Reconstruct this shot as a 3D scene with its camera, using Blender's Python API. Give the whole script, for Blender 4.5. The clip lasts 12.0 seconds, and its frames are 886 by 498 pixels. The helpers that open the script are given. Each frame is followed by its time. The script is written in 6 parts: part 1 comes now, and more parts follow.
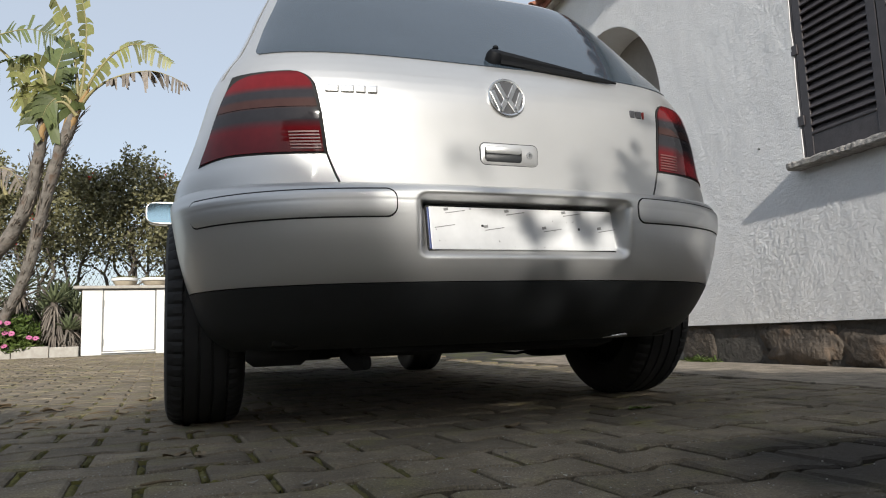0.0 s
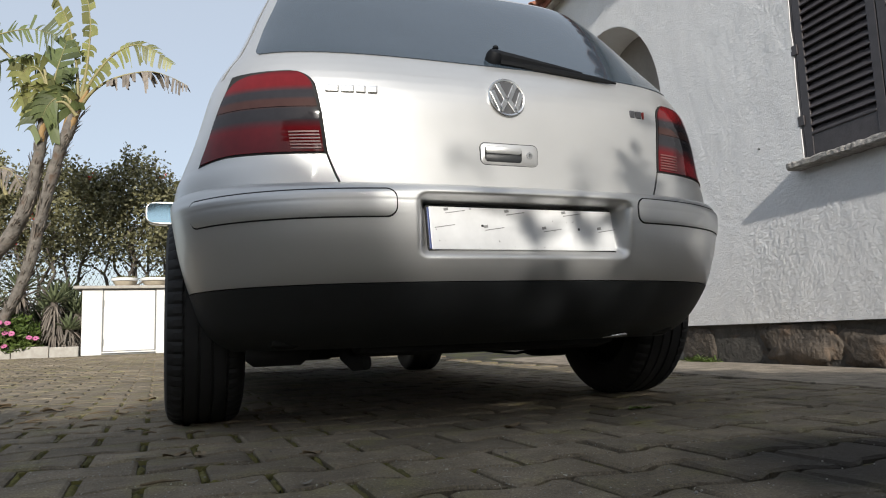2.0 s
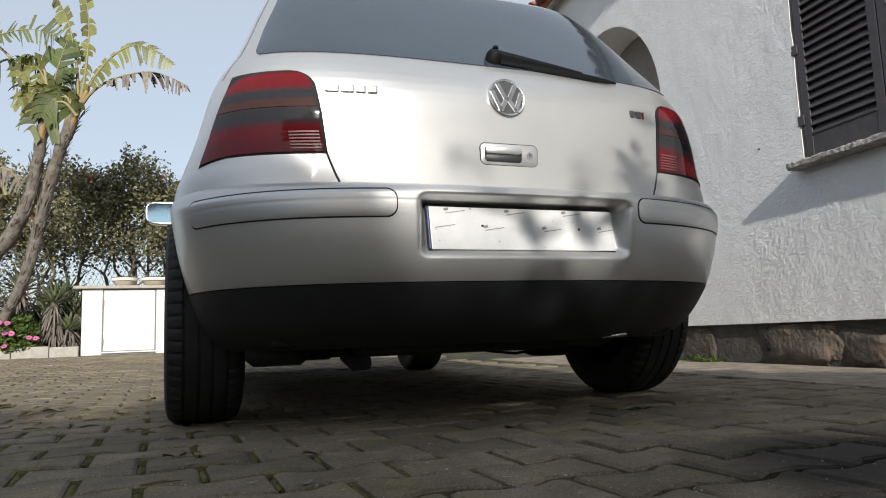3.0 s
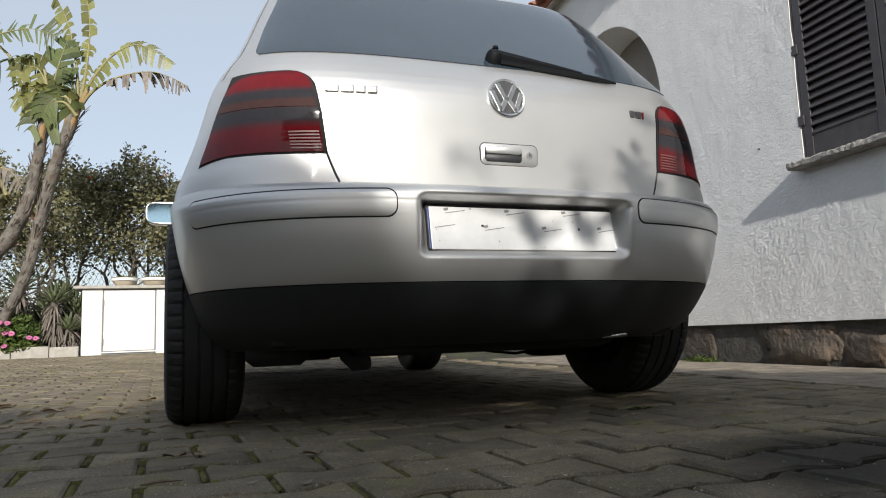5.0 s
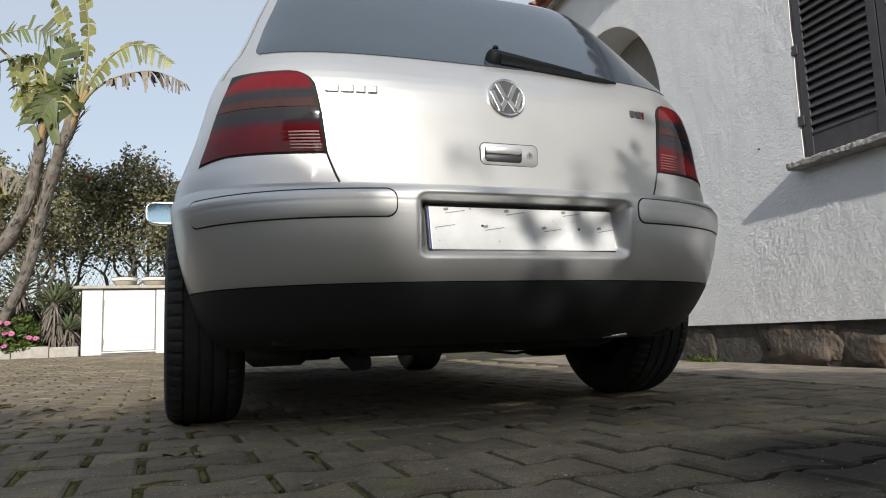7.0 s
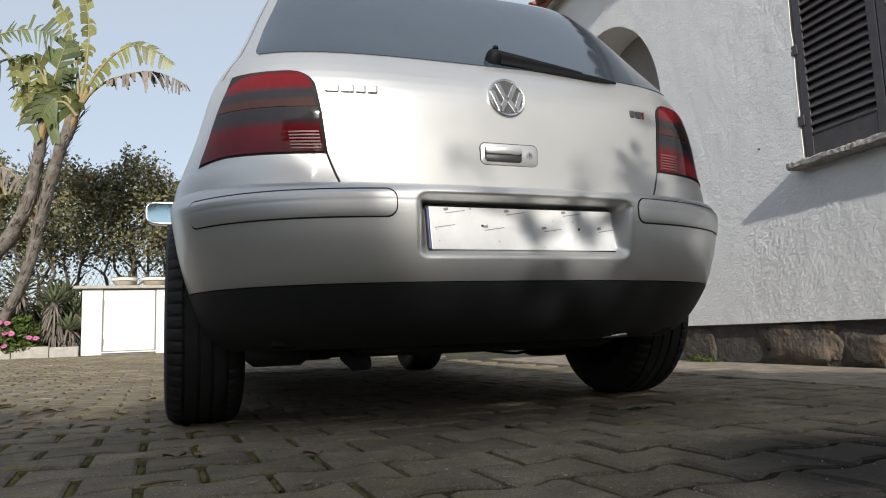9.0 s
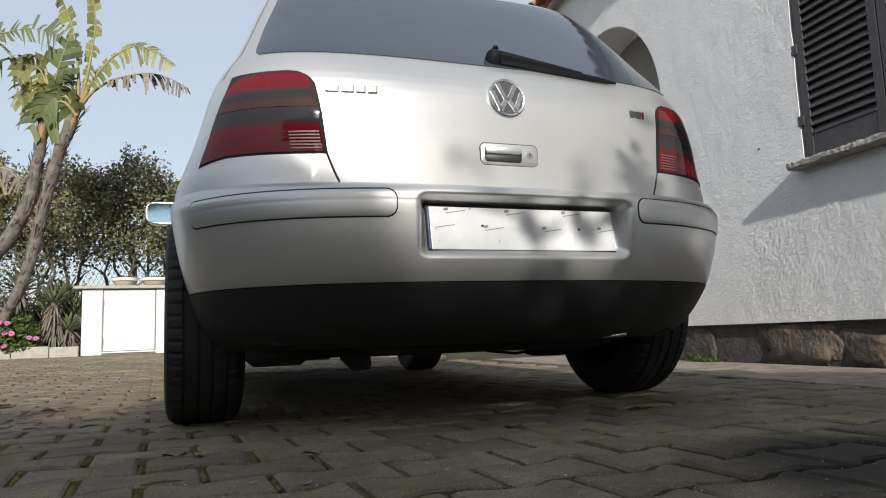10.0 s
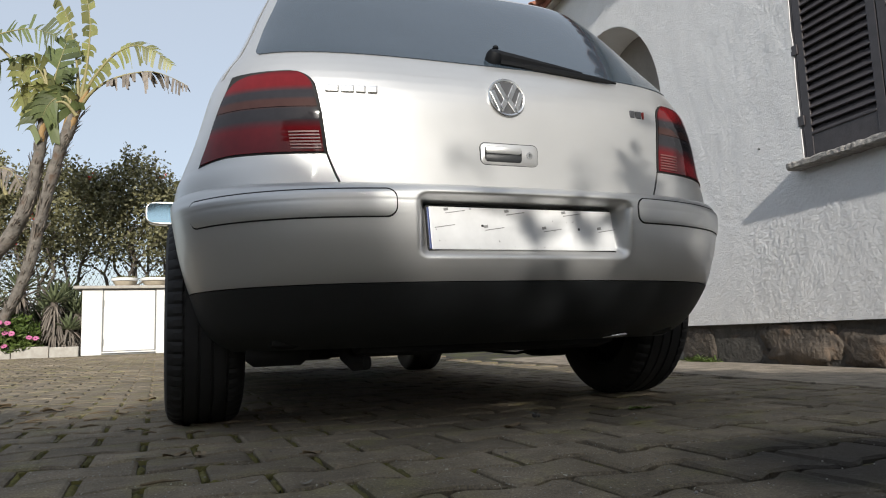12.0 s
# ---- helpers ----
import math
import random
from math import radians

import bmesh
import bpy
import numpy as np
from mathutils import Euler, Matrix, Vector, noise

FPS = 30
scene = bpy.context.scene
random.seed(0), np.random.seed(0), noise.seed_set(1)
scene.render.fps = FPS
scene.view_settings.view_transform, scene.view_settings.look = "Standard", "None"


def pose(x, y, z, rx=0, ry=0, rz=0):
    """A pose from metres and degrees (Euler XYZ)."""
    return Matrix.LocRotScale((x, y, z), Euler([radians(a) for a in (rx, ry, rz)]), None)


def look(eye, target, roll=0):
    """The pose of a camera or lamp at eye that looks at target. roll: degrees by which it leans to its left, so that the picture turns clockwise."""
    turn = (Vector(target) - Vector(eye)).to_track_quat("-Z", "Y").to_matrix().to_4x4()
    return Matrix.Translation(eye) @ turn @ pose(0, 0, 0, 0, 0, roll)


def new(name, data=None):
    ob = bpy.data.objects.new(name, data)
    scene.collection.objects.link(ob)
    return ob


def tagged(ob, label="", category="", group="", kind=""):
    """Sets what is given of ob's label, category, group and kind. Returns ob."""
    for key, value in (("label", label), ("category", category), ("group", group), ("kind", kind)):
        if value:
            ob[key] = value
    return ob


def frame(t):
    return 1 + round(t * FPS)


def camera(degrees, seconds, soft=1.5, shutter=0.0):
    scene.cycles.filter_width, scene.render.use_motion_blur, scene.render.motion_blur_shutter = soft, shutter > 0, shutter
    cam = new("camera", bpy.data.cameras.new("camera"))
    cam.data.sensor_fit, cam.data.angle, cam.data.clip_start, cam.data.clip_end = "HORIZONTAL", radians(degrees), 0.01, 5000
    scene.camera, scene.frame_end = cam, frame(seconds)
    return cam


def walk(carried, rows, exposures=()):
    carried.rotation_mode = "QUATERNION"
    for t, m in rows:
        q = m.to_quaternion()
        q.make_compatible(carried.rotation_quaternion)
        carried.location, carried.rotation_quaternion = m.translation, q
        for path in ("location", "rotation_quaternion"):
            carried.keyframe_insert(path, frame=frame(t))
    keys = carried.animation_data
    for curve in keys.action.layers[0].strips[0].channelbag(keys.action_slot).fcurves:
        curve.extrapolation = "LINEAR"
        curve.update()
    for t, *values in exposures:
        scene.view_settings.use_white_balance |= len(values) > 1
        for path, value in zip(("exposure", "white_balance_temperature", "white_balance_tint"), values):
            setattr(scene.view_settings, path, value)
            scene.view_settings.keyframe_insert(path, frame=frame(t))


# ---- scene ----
EYE = (-0.8122, -1.56, 0.2354)
AIM = (-0.4668, -0.6298, 0.3593)
cam = camera(65.18, 12.0, soft=1.1)
walk(cam, [(0.0, look(EYE, AIM, -2.039)), (12.0, look(EYE, AIM, -2.039))], exposures=[(0.0, 0.35), (12.0, 0.35)])

# ---- light ----
SUN_TO = Vector((-0.24, -0.873, 0.41)).normalized()
world = bpy.data.worlds.new("world")
scene.world = world
world.use_nodes = True
wn = world.node_tree.nodes
sky = wn.new("ShaderNodeTexSky")
sky.sky_type = "NISHITA"
sky.sun_disc = False
sky.sun_elevation = math.asin(SUN_TO.z)
sky.sun_rotation = math.atan2(SUN_TO.x, SUN_TO.y)
sky.dust_density = 1.0
sky.air_density = 1.0
haze = wn.new("ShaderNodeMix")
haze.data_type = "RGBA"
haze.inputs["Factor"].default_value = 0.72
haze.inputs["B"].default_value = (3.32, 3.6, 3.98, 1)
world.node_tree.links.new(sky.outputs["Color"], haze.inputs["A"])
world.node_tree.links.new(haze.outputs["Result"], wn["Background"].inputs["Color"])
wn["Background"].inputs["Strength"].default_value = 0.15
sun_data = bpy.data.lights.new("sun", "SUN")
sun_data.energy = 4.3
sun_data.angle = radians(0.8)
sun_data.color = (1.0, 0.95, 0.87)
sun = new("sun", sun_data)
sun.matrix_world = look(tuple(SUN_TO * 40), (0, 0, 0))

# ---- materials ----


def ramp(nt, stops):
    r = nt.nodes.new("ShaderNodeValToRGB")
    while len(r.color_ramp.elements) < len(stops):
        r.color_ramp.elements.new(0.5)
    for e, (p, c) in zip(r.color_ramp.elements, stops):
        e.position, e.color = p, (*c, 1)
    return r


def mat(name, c1, c2, scale=8.0, rough=0.6, metal=0.0, bump=0.0, bscale=60.0, coat=0.0, spread=0.25, piece=0.0, trans=0.0,
        flecks=None, island=0.0):
    """A surface of two colours mixed at two scales, with relief; piece and island vary the brightness from piece to piece."""
    m = bpy.data.materials.new(name)
    m.use_nodes = True
    nt = m.node_tree
    b = nt.nodes["Principled BSDF"]
    tc = nt.nodes.new("ShaderNodeTexCoord")
    n1 = nt.nodes.new("ShaderNodeTexNoise")
    n1.inputs["Scale"].default_value = scale
    n1.inputs["Detail"].default_value = 8
    n1.inputs["Roughness"].default_value = 0.62
    nt.links.new(tc.outputs["Object"], n1.inputs["Vector"])
    r = ramp(nt, [(0.5 - spread, c1), (0.5 + spread, c2)])
    nt.links.new(n1.outputs["Fac"], r.inputs["Fac"])
    col = r.outputs["Color"]
    if flecks:
        v = nt.nodes.new("ShaderNodeTexNoise")
        v.inputs["Scale"].default_value = flecks[0]
        v.inputs["Detail"].default_value = 5
        nt.links.new(tc.outputs["Object"], v.inputs["Vector"])
        rr = ramp(nt, [(flecks[1], (0, 0, 0)), (flecks[1] + flecks[2], (1, 1, 1))])
        nt.links.new(v.outputs["Fac"], rr.inputs["Fac"])
        mx = nt.nodes.new("ShaderNodeMix")
        mx.data_type = "RGBA"
        nt.links.new(rr.outputs["Color"], mx.inputs["Factor"])
        nt.links.new(col, mx.inputs["A"])
        mx.inputs["B"].default_value = (*flecks[3], 1)
        col = mx.outputs["Result"]
    for amount, node, out in ((piece, "ShaderNodeObjectInfo", "Random"), (island, "ShaderNodeNewGeometry", "Random Per Island")):
        if amount:
            oi = nt.nodes.new(node)
            mr = nt.nodes.new("ShaderNodeMapRange")
            mr.inputs["To Min"].default_value = 1 - amount
            mr.inputs["To Max"].default_value = 1 + amount
            nt.links.new(oi.outputs[out], mr.inputs["Value"])
            hv = nt.nodes.new("ShaderNodeHueSaturation")
            nt.links.new(mr.outputs["Result"], hv.inputs["Value"])
            nt.links.new(col, hv.inputs["Color"])
            col = hv.outputs["Color"]
    nt.links.new(col, b.inputs["Base Color"])
    b.inputs["Metallic"].default_value = metal
    rm = nt.nodes.new("ShaderNodeMapRange")
    rm.inputs["To Min"].default_value = max(0.02, rough - 0.08)
    rm.inputs["To Max"].default_value = min(1.0, rough + 0.08)
    nt.links.new(n1.outputs["Fac"], rm.inputs["Value"])
    nt.links.new(rm.outputs["Result"], b.inputs["Roughness"])
    b.inputs["Coat Weight"].default_value = coat
    b.inputs["Coat Roughness"].default_value = 0.06
    b.inputs["Transmission Weight"].default_value = trans
    if bump:
        n2 = nt.nodes.new("ShaderNodeTexNoise")
        n2.inputs["Scale"].default_value = bscale
        n2.inputs["Detail"].default_value = 6
        nt.links.new(tc.outputs["Object"], n2.inputs["Vector"])
        bp = nt.nodes.new("ShaderNodeBump")
        bp.inputs["Strength"].default_value = 1.0
        bp.inputs["Distance"].default_value = bump
        nt.links.new(n2.outputs["Fac"], bp.inputs["Height"])
        nt.links.new(bp.outputs["Normal"], b.inputs["Normal"])
    return m


def leafy(name, c1, c2, scale, rough=0.5, glow=0.25, island=0.25):
    """Thin foliage that lets some light through."""
    m = mat(name, c1, c2, scale, rough, island=island)
    nt = m.node_tree
    b = nt.nodes["Principled BSDF"]
    tr = nt.nodes.new("ShaderNodeBsdfTranslucent")
    mix = nt.nodes.new("ShaderNodeMixShader")
    mix.inputs["Fac"].default_value = glow
    nt.links.new(b.inputs["Base Color"].links[0].from_socket, tr.inputs["Color"])
    nt.links.new(b.outputs["BSDF"], mix.inputs[1])
    nt.links.new(tr.outputs["BSDF"], mix.inputs[2])
    nt.links.new(mix.outputs["Shader"], nt.nodes["Material Output"].inputs["Surface"])
    return m


SILVER = mat("silver_paint", (0.55, 0.548, 0.54), (0.59, 0.588, 0.58), 3.0, 0.40, 0.78, coat=0.35, bump=0.00002, bscale=900)
BLACK_PLASTIC = mat("black_plastic", (0.012, 0.0135, 0.015), (0.020, 0.022, 0.024), 30, 0.5, bump=0.0004, bscale=500)
GAP = mat("shadow_gap_black", (0.006, 0.006, 0.006), (0.01, 0.01, 0.01), 20, 0.8)
UNDER = mat("underbody_black", (0.003, 0.003, 0.003), (0.008, 0.0075, 0.007), 14, 0.85, bump=0.002, bscale=40)
RUBBER = mat("tyre_rubber", (0.007, 0.007, 0.0075), (0.017, 0.017, 0.0175), 25, 0.75, bump=0.0006, bscale=220)
WIPER = mat("wiper_black", (0.003, 0.0035, 0.0045), (0.005, 0.006, 0.008), 40, 0.6)
WIPER.node_tree.nodes["Principled BSDF"].inputs["Specular IOR Level"].default_value = 0.2
HUSK = mat("pale_husk", (0.15, 0.135, 0.11), (0.30, 0.28, 0.24), 60, 0.85, island=0.35)
CHROME = mat("chrome", (0.66, 0.66, 0.65), (0.72, 0.72, 0.71), 20, 0.24, 1.0)
BADGE_GREY = mat("badge_grey", (0.10, 0.10, 0.105), (0.13, 0.13, 0.135), 40, 0.3, 0.6, coat=0.5)
BADGE_RED = mat("badge_red", (0.30, 0.02, 0.015), (0.34, 0.03, 0.02), 40, 0.3, coat=0.5)
GLASS = mat("tinted_glass", (0.026, 0.038, 0.052), (0.036, 0.050, 0.066), 6, 0.05, 0.0, coat=0.45, spread=0.4)


def lamp_material():
    """Smoked red lens: bands of red, smoke and amber by height, with fine ribs."""
    m = mat("lamp_lens", (0.8, 0.8, 0.8), (1.0, 1.0, 1.0), 40, 0.08, coat=0.04)
    nt = m.node_tree
    b = nt.nodes["Principled BSDF"]
    b.inputs["Coat Roughness"].default_value = 0.02
    b.inputs["Specular IOR Level"].default_value = 0.26
    nt.links.remove(b.inputs["Roughness"].links[0])
    b.inputs["Roughness"].default_value = 0.03
    tc = nt.nodes.new("ShaderNodeTexCoord")
    sp = nt.nodes.new("ShaderNodeSeparateXYZ")
    nt.links.new(tc.outputs["Object"], sp.inputs["Vector"])
    mr = nt.nodes.new("ShaderNodeMapRange")
    mr.inputs["From Min"].default_value, mr.inputs["From Max"].default_value = 0.69, 0.92
    nt.links.new(sp.outputs["Z"], mr.inputs["Value"])
    red, dark, amber = (0.105, 0.007, 0.010), (0.026, 0.025, 0.029), (0.055, 0.026, 0.022)
    r = ramp(nt, [(0.02, red), (0.30, red), (0.40, dark), (0.52, dark), (0.55, amber), (0.62, amber), (0.66, dark), (0.73, dark), (0.80, (0.125, 0.009, 0.011)), (0.93, (0.13, 0.009, 0.012)), (1.0, (0.05, 0.008, 0.010))])
    nt.links.new(mr.outputs["Result"], r.inputs["Fac"])
    old = b.inputs["Base Color"].links[0].from_socket
    mx = nt.nodes.new("ShaderNodeMix")
    mx.data_type, mx.blend_type = "RGBA", "MULTIPLY"
    mx.inputs["Factor"].default_value = 1.0
    nt.links.new(r.outputs["Color"], mx.inputs["A"])
    nt.links.new(old, mx.inputs["B"])
    nt.links.new(mx.outputs["Result"], b.inputs["Base Color"])
    return m


LAMP = lamp_material()
LAMP_CLEAR = mat("lamp_clear", (0.14, 0.050, 0.048), (0.19, 0.080, 0.076), 60, 0.45)
PLATE = mat("plate_white", (0.50, 0.505, 0.51), (0.62, 0.625, 0.63), 14, 0.32, bump=0.0006, bscale=12, flecks=(70, 0.70, 0.03, (0.25, 0.25, 0.25)))
PLATE_INK = mat("plate_ink", (0.12, 0.12, 0.12), (0.2, 0.2, 0.2), 60, 0.5)
PLATE_BLUE = mat("plate_blue", (0.02, 0.04, 0.14), (0.03, 0.055, 0.18), 60, 0.4)
MIRROR = mat("mirror_glass", (0.30, 0.46, 0.58), (0.33, 0.49, 0.61), 5, 0.03, 1.0)


def stucco_material():
    """Hand-thrown render: coarse trowel lumps with fine grit over them."""
    m = mat("white_stucco", (0.66, 0.658, 0.655), (0.76, 0.757, 0.753), 2.2, 0.9, flecks=(3.0, 0.60, 0.25, (0.60, 0.59, 0.58)))
    nt = m.node_tree
    b = nt.nodes["Principled BSDF"]
    tc = nt.nodes.new("ShaderNodeTexCoord")
    big = nt.nodes.new("ShaderNodeTexNoise")
    big.inputs["Scale"].default_value, big.inputs["Detail"].default_value = 14, 3
    lump = nt.nodes.new("ShaderNodeTexNoise")
    lump.inputs["Scale"].default_value, lump.inputs["Detail"].default_value, lump.inputs["Roughness"].default_value = 80, 7, 0.72
    for n in (big, lump):
        nt.links.new(tc.outputs["Object"], n.inputs["Vector"])
    add = nt.nodes.new("ShaderNodeMath")
    add.operation = "MULTIPLY_ADD"
    add.inputs[1].default_value = 0.7
    nt.links.new(big.outputs["Fac"], add.inputs[0])
    nt.links.new(lump.outputs["Fac"], add.inputs[2])
    bp = nt.nodes.new("ShaderNodeBump")
    bp.inputs["Distance"].default_value = 0.006
    nt.links.new(add.outputs["Value"], bp.inputs["Height"])
    nt.links.new(bp.outputs["Normal"], b.inputs["Normal"])
    return m


STUCCO = stucco_material()
SOFFIT = mat("beige_soffit", (0.42, 0.38, 0.33), (0.5, 0.45, 0.4), 6, 0.85, bump=0.003, bscale=40)
STONE = mat("plinth_stone", (0.030, 0.026, 0.022), (0.115, 0.092, 0.072), 9, 0.9, bump=0.022, bscale=26, piece=0.3, flecks=(6, 0.56, 0.2, (0.13, 0.085, 0.055)))
STONE_BACK = mat("plinth_mortar", (0.035, 0.033, 0.030), (0.095, 0.088, 0.078), 12, 0.95, bump=0.008, bscale=50)
SILL = mat("sill_stone", (0.16, 0.15, 0.14), (0.4, 0.38, 0.35), 30, 0.9, bump=0.012, bscale=45)
SHUTTER = mat("shutter_brown", (0.030, 0.025, 0.026), (0.058, 0.050, 0.052), 18, 0.42, bump=0.001, bscale=90)
CLAY = mat("clay_tile", (0.20, 0.075, 0.045), (0.34, 0.14, 0.085), 12, 0.85, bump=0.004, bscale=50, piece=0.25, island=0.2)


def paver_material(name, piece, island):
    """Worn concrete paver: blotches, sand grain, dark stains and a green film, set out over the whole yard; one patch
    of painted shade.
    """
    m = mat(name, (0.102, 0.082, 0.057), (0.236, 0.198, 0.146), 11, 0.88, piece=piece, island=island, spread=0.24, flecks=(150, 0.655, 0.02, (0.36, 0.35, 0.31)))
    nt = m.node_tree
    b = nt.nodes["Principled BSDF"]
    geo = nt.nodes.new("ShaderNodeNewGeometry")
    for n in [n for n in nt.nodes if n.type == "TEX_NOISE"]:
        nt.links.new(geo.outputs["Position"], n.inputs["Vector"])
    col = b.inputs["Base Color"].links[0].from_socket
    for scale, lo, hi, stops, how in ((260, 0.30, 0.70, ((0.62, 0.62, 0.62), (1.38, 1.36, 1.30)), "MULTIPLY"), (2.3, 0.36, 0.62, ((0.76, 0.75, 0.72), (1.10, 1.10, 1.10)), "MULTIPLY"), (5.5, 0.52, 0.72, ((1, 1, 1), (0.86, 0.92, 0.58)), "MULTIPLY")):
        n = nt.nodes.new("ShaderNodeTexNoise")
        n.inputs["Scale"].default_value, n.inputs["Detail"].default_value = scale, 6
        nt.links.new(geo.outputs["Position"], n.inputs["Vector"])
        r = ramp(nt, [(lo, stops[0]), (hi, stops[1])])
        nt.links.new(n.outputs["Fac"], r.inputs["Fac"])
        mx = nt.nodes.new("ShaderNodeMix")
        mx.data_type, mx.blend_type = "RGBA", how
        mx.inputs["Factor"].default_value = 1.0
        nt.links.new(col, mx.inputs["A"])
        nt.links.new(r.outputs["Color"], mx.inputs["B"])
        col = mx.outputs["Result"]
    # patch of shade behind the car's right side, painted into the paver colour
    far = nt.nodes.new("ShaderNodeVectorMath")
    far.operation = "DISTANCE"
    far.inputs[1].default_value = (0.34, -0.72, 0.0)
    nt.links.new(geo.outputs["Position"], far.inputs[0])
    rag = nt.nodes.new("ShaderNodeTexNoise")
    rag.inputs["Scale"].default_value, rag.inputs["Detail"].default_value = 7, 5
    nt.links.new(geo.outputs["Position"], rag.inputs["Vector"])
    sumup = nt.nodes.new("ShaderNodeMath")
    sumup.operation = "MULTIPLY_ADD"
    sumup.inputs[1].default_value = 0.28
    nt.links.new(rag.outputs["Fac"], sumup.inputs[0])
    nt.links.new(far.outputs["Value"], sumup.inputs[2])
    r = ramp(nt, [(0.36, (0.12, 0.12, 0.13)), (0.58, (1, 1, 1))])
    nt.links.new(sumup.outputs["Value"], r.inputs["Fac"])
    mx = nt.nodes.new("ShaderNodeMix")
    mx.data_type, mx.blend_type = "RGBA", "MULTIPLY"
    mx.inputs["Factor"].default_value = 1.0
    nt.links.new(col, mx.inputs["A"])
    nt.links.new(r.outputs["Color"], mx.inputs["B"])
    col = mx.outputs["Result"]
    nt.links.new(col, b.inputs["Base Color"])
    h = nt.nodes.new("ShaderNodeTexNoise")
    h.inputs["Scale"].default_value, h.inputs["Detail"].default_value, h.inputs["Roughness"].default_value = 75, 8, 0.7
    nt.links.new(geo.outputs["Position"], h.inputs["Vector"])
    bp = nt.nodes.new("ShaderNodeBump")
    bp.inputs["Distance"].default_value = 0.006
    nt.links.new(h.outputs["Fac"], bp.inputs["Height"])
    nt.links.new(bp.outputs["Normal"], b.inputs["Normal"])
    return m


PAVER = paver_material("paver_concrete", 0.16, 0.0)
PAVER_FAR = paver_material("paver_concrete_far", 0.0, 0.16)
JOINT = mat("joint_soil_moss", (0.009, 0.0075, 0.005), (0.030, 0.024, 0.015), 20, 0.98, bump=0.006, bscale=90, flecks=(4.0, 0.46, 0.12, (0.050, 0.052, 0.010)))
CONCRETE = mat("concrete_strip", (0.15, 0.125, 0.095), (0.34, 0.29, 0.23), 9, 0.9, spread=0.16, bump=0.014, bscale=40, flecks=(18, 0.62, 0.08, (0.16, 0.14, 0.11)))
WHITEWASH = mat("whitewash", (0.58, 0.575, 0.55), (0.68, 0.675, 0.66), 4, 0.85, bump=0.002, bscale=60)
WHITE_PAINT = mat("white_door_paint", (0.58, 0.575, 0.55), (0.66, 0.655, 0.64), 9, 0.5, bump=0.0006, bscale=60)
SLAB = mat("slab_grey", (0.28, 0.26, 0.23), (0.42, 0.40, 0.36), 14, 0.9, bump=0.003, bscale=70)
BOWL = mat("bowl_stone", (0.34, 0.29, 0.22), (0.46, 0.40, 0.31), 14, 0.8, bump=0.002, bscale=60)
SOIL = mat("soil", (0.05, 0.04, 0.03), (0.1, 0.08, 0.055), 20, 0.95, bump=0.01, bscale=40)
TRUNK = mat("banana_trunk", (0.065, 0.056, 0.047), (0.22, 0.20, 0.175), 12, 0.9, bump=0.012, bscale=26, flecks=(6, 0.56, 0.12, (0.10, 0.07, 0.05)))
STALK = mat("leaf_stalk", (0.20, 0.17, 0.075), (0.30, 0.27, 0.13), 10, 0.6)
SHEATH = mat("leaf_sheath", (0.22, 0.13, 0.05), (0.34, 0.22, 0.09), 14, 0.7)
DRY = mat("dry_leaf", (0.095, 0.08, 0.066), (0.22, 0.19, 0.16), 12, 0.85, bump=0.002, bscale=60, island=0.3)
BARK = mat("bark", (0.06, 0.05, 0.042), (0.14, 0.12, 0.10), 14, 0.95, bump=0.01, bscale=40)
BIG_LEAF = leafy("big_leaf_green", (0.065, 0.088, 0.032), (0.13, 0.155, 0.06), 4.0, 0.42, 0.25, 0.4)
BIG_LEAF_YELLOW = leafy("big_leaf_yellow", (0.13, 0.145, 0.045), (0.27, 0.265, 0.10), 4.0, 0.45, 0.3, 0.4)
HEDGE = leafy("hedge_leaf", (0.105, 0.102, 0.052), (0.205, 0.195, 0.10), 1.2, 0.5, 0.2, 0.45)
HEDGE_TIP = leafy("hedge_tip_leaf", (0.12, 0.12, 0.055), (0.19, 0.18, 0.085), 1.2, 0.5, 0.25, 0.35)
AGAVE = leafy("agave_leaf", (0.095, 0.12, 0.06), (0.18, 0.205, 0.11), 3, 0.5, 0.1)
GRASSY = leafy("grass_green", (0.06, 0.10, 0.02), (0.13, 0.18, 0.04), 5, 0.6, 0.3)
PETAL = leafy("petal_pink", (0.50, 0.12, 0.27), (0.62, 0.20, 0.38), 20, 0.6, 0.3)
PETAL_RED = leafy("petal_red", (0.5, 0.05, 0.05), (0.6, 0.09, 0.07), 20, 0.6, 0.3)
FLOWER_EYE = mat("flower_eye", (0.12, 0.03, 0.05), (0.2, 0.05, 0.06), 30, 0.8)
WIRE = mat("fence_wire", (0.10, 0.10, 0.095), (0.2, 0.2, 0.19), 40, 0.6, 0.4)
BLADE_DRY = mat("fallen_leaf", (0.10, 0.07, 0.04), (0.2, 0.15, 0.09), 40, 0.8, island=0.3)
PEBBLE = mat("pebble", (0.15, 0.145, 0.13), (0.30, 0.29, 0.27), 40, 0.85, island=0.3)
MOSS = mat("moss", (0.050, 0.046, 0.010), (0.135, 0.120, 0.026), 60, 0.95, bump=0.004, bscale=260, island=0.25)
# stucco darkened to brown-grey: the arch's shade is put into this colour
NICHE_SHADED = mat("niche_render_shaded", (0.20, 0.18, 0.16), (0.27, 0.245, 0.22), 5, 0.9, bump=0.003, bscale=40)
FLY = mat("fly_black", (0.012, 0.011, 0.01), (0.02, 0.018, 0.016), 60, 0.4)

# ---- mesh tools ----


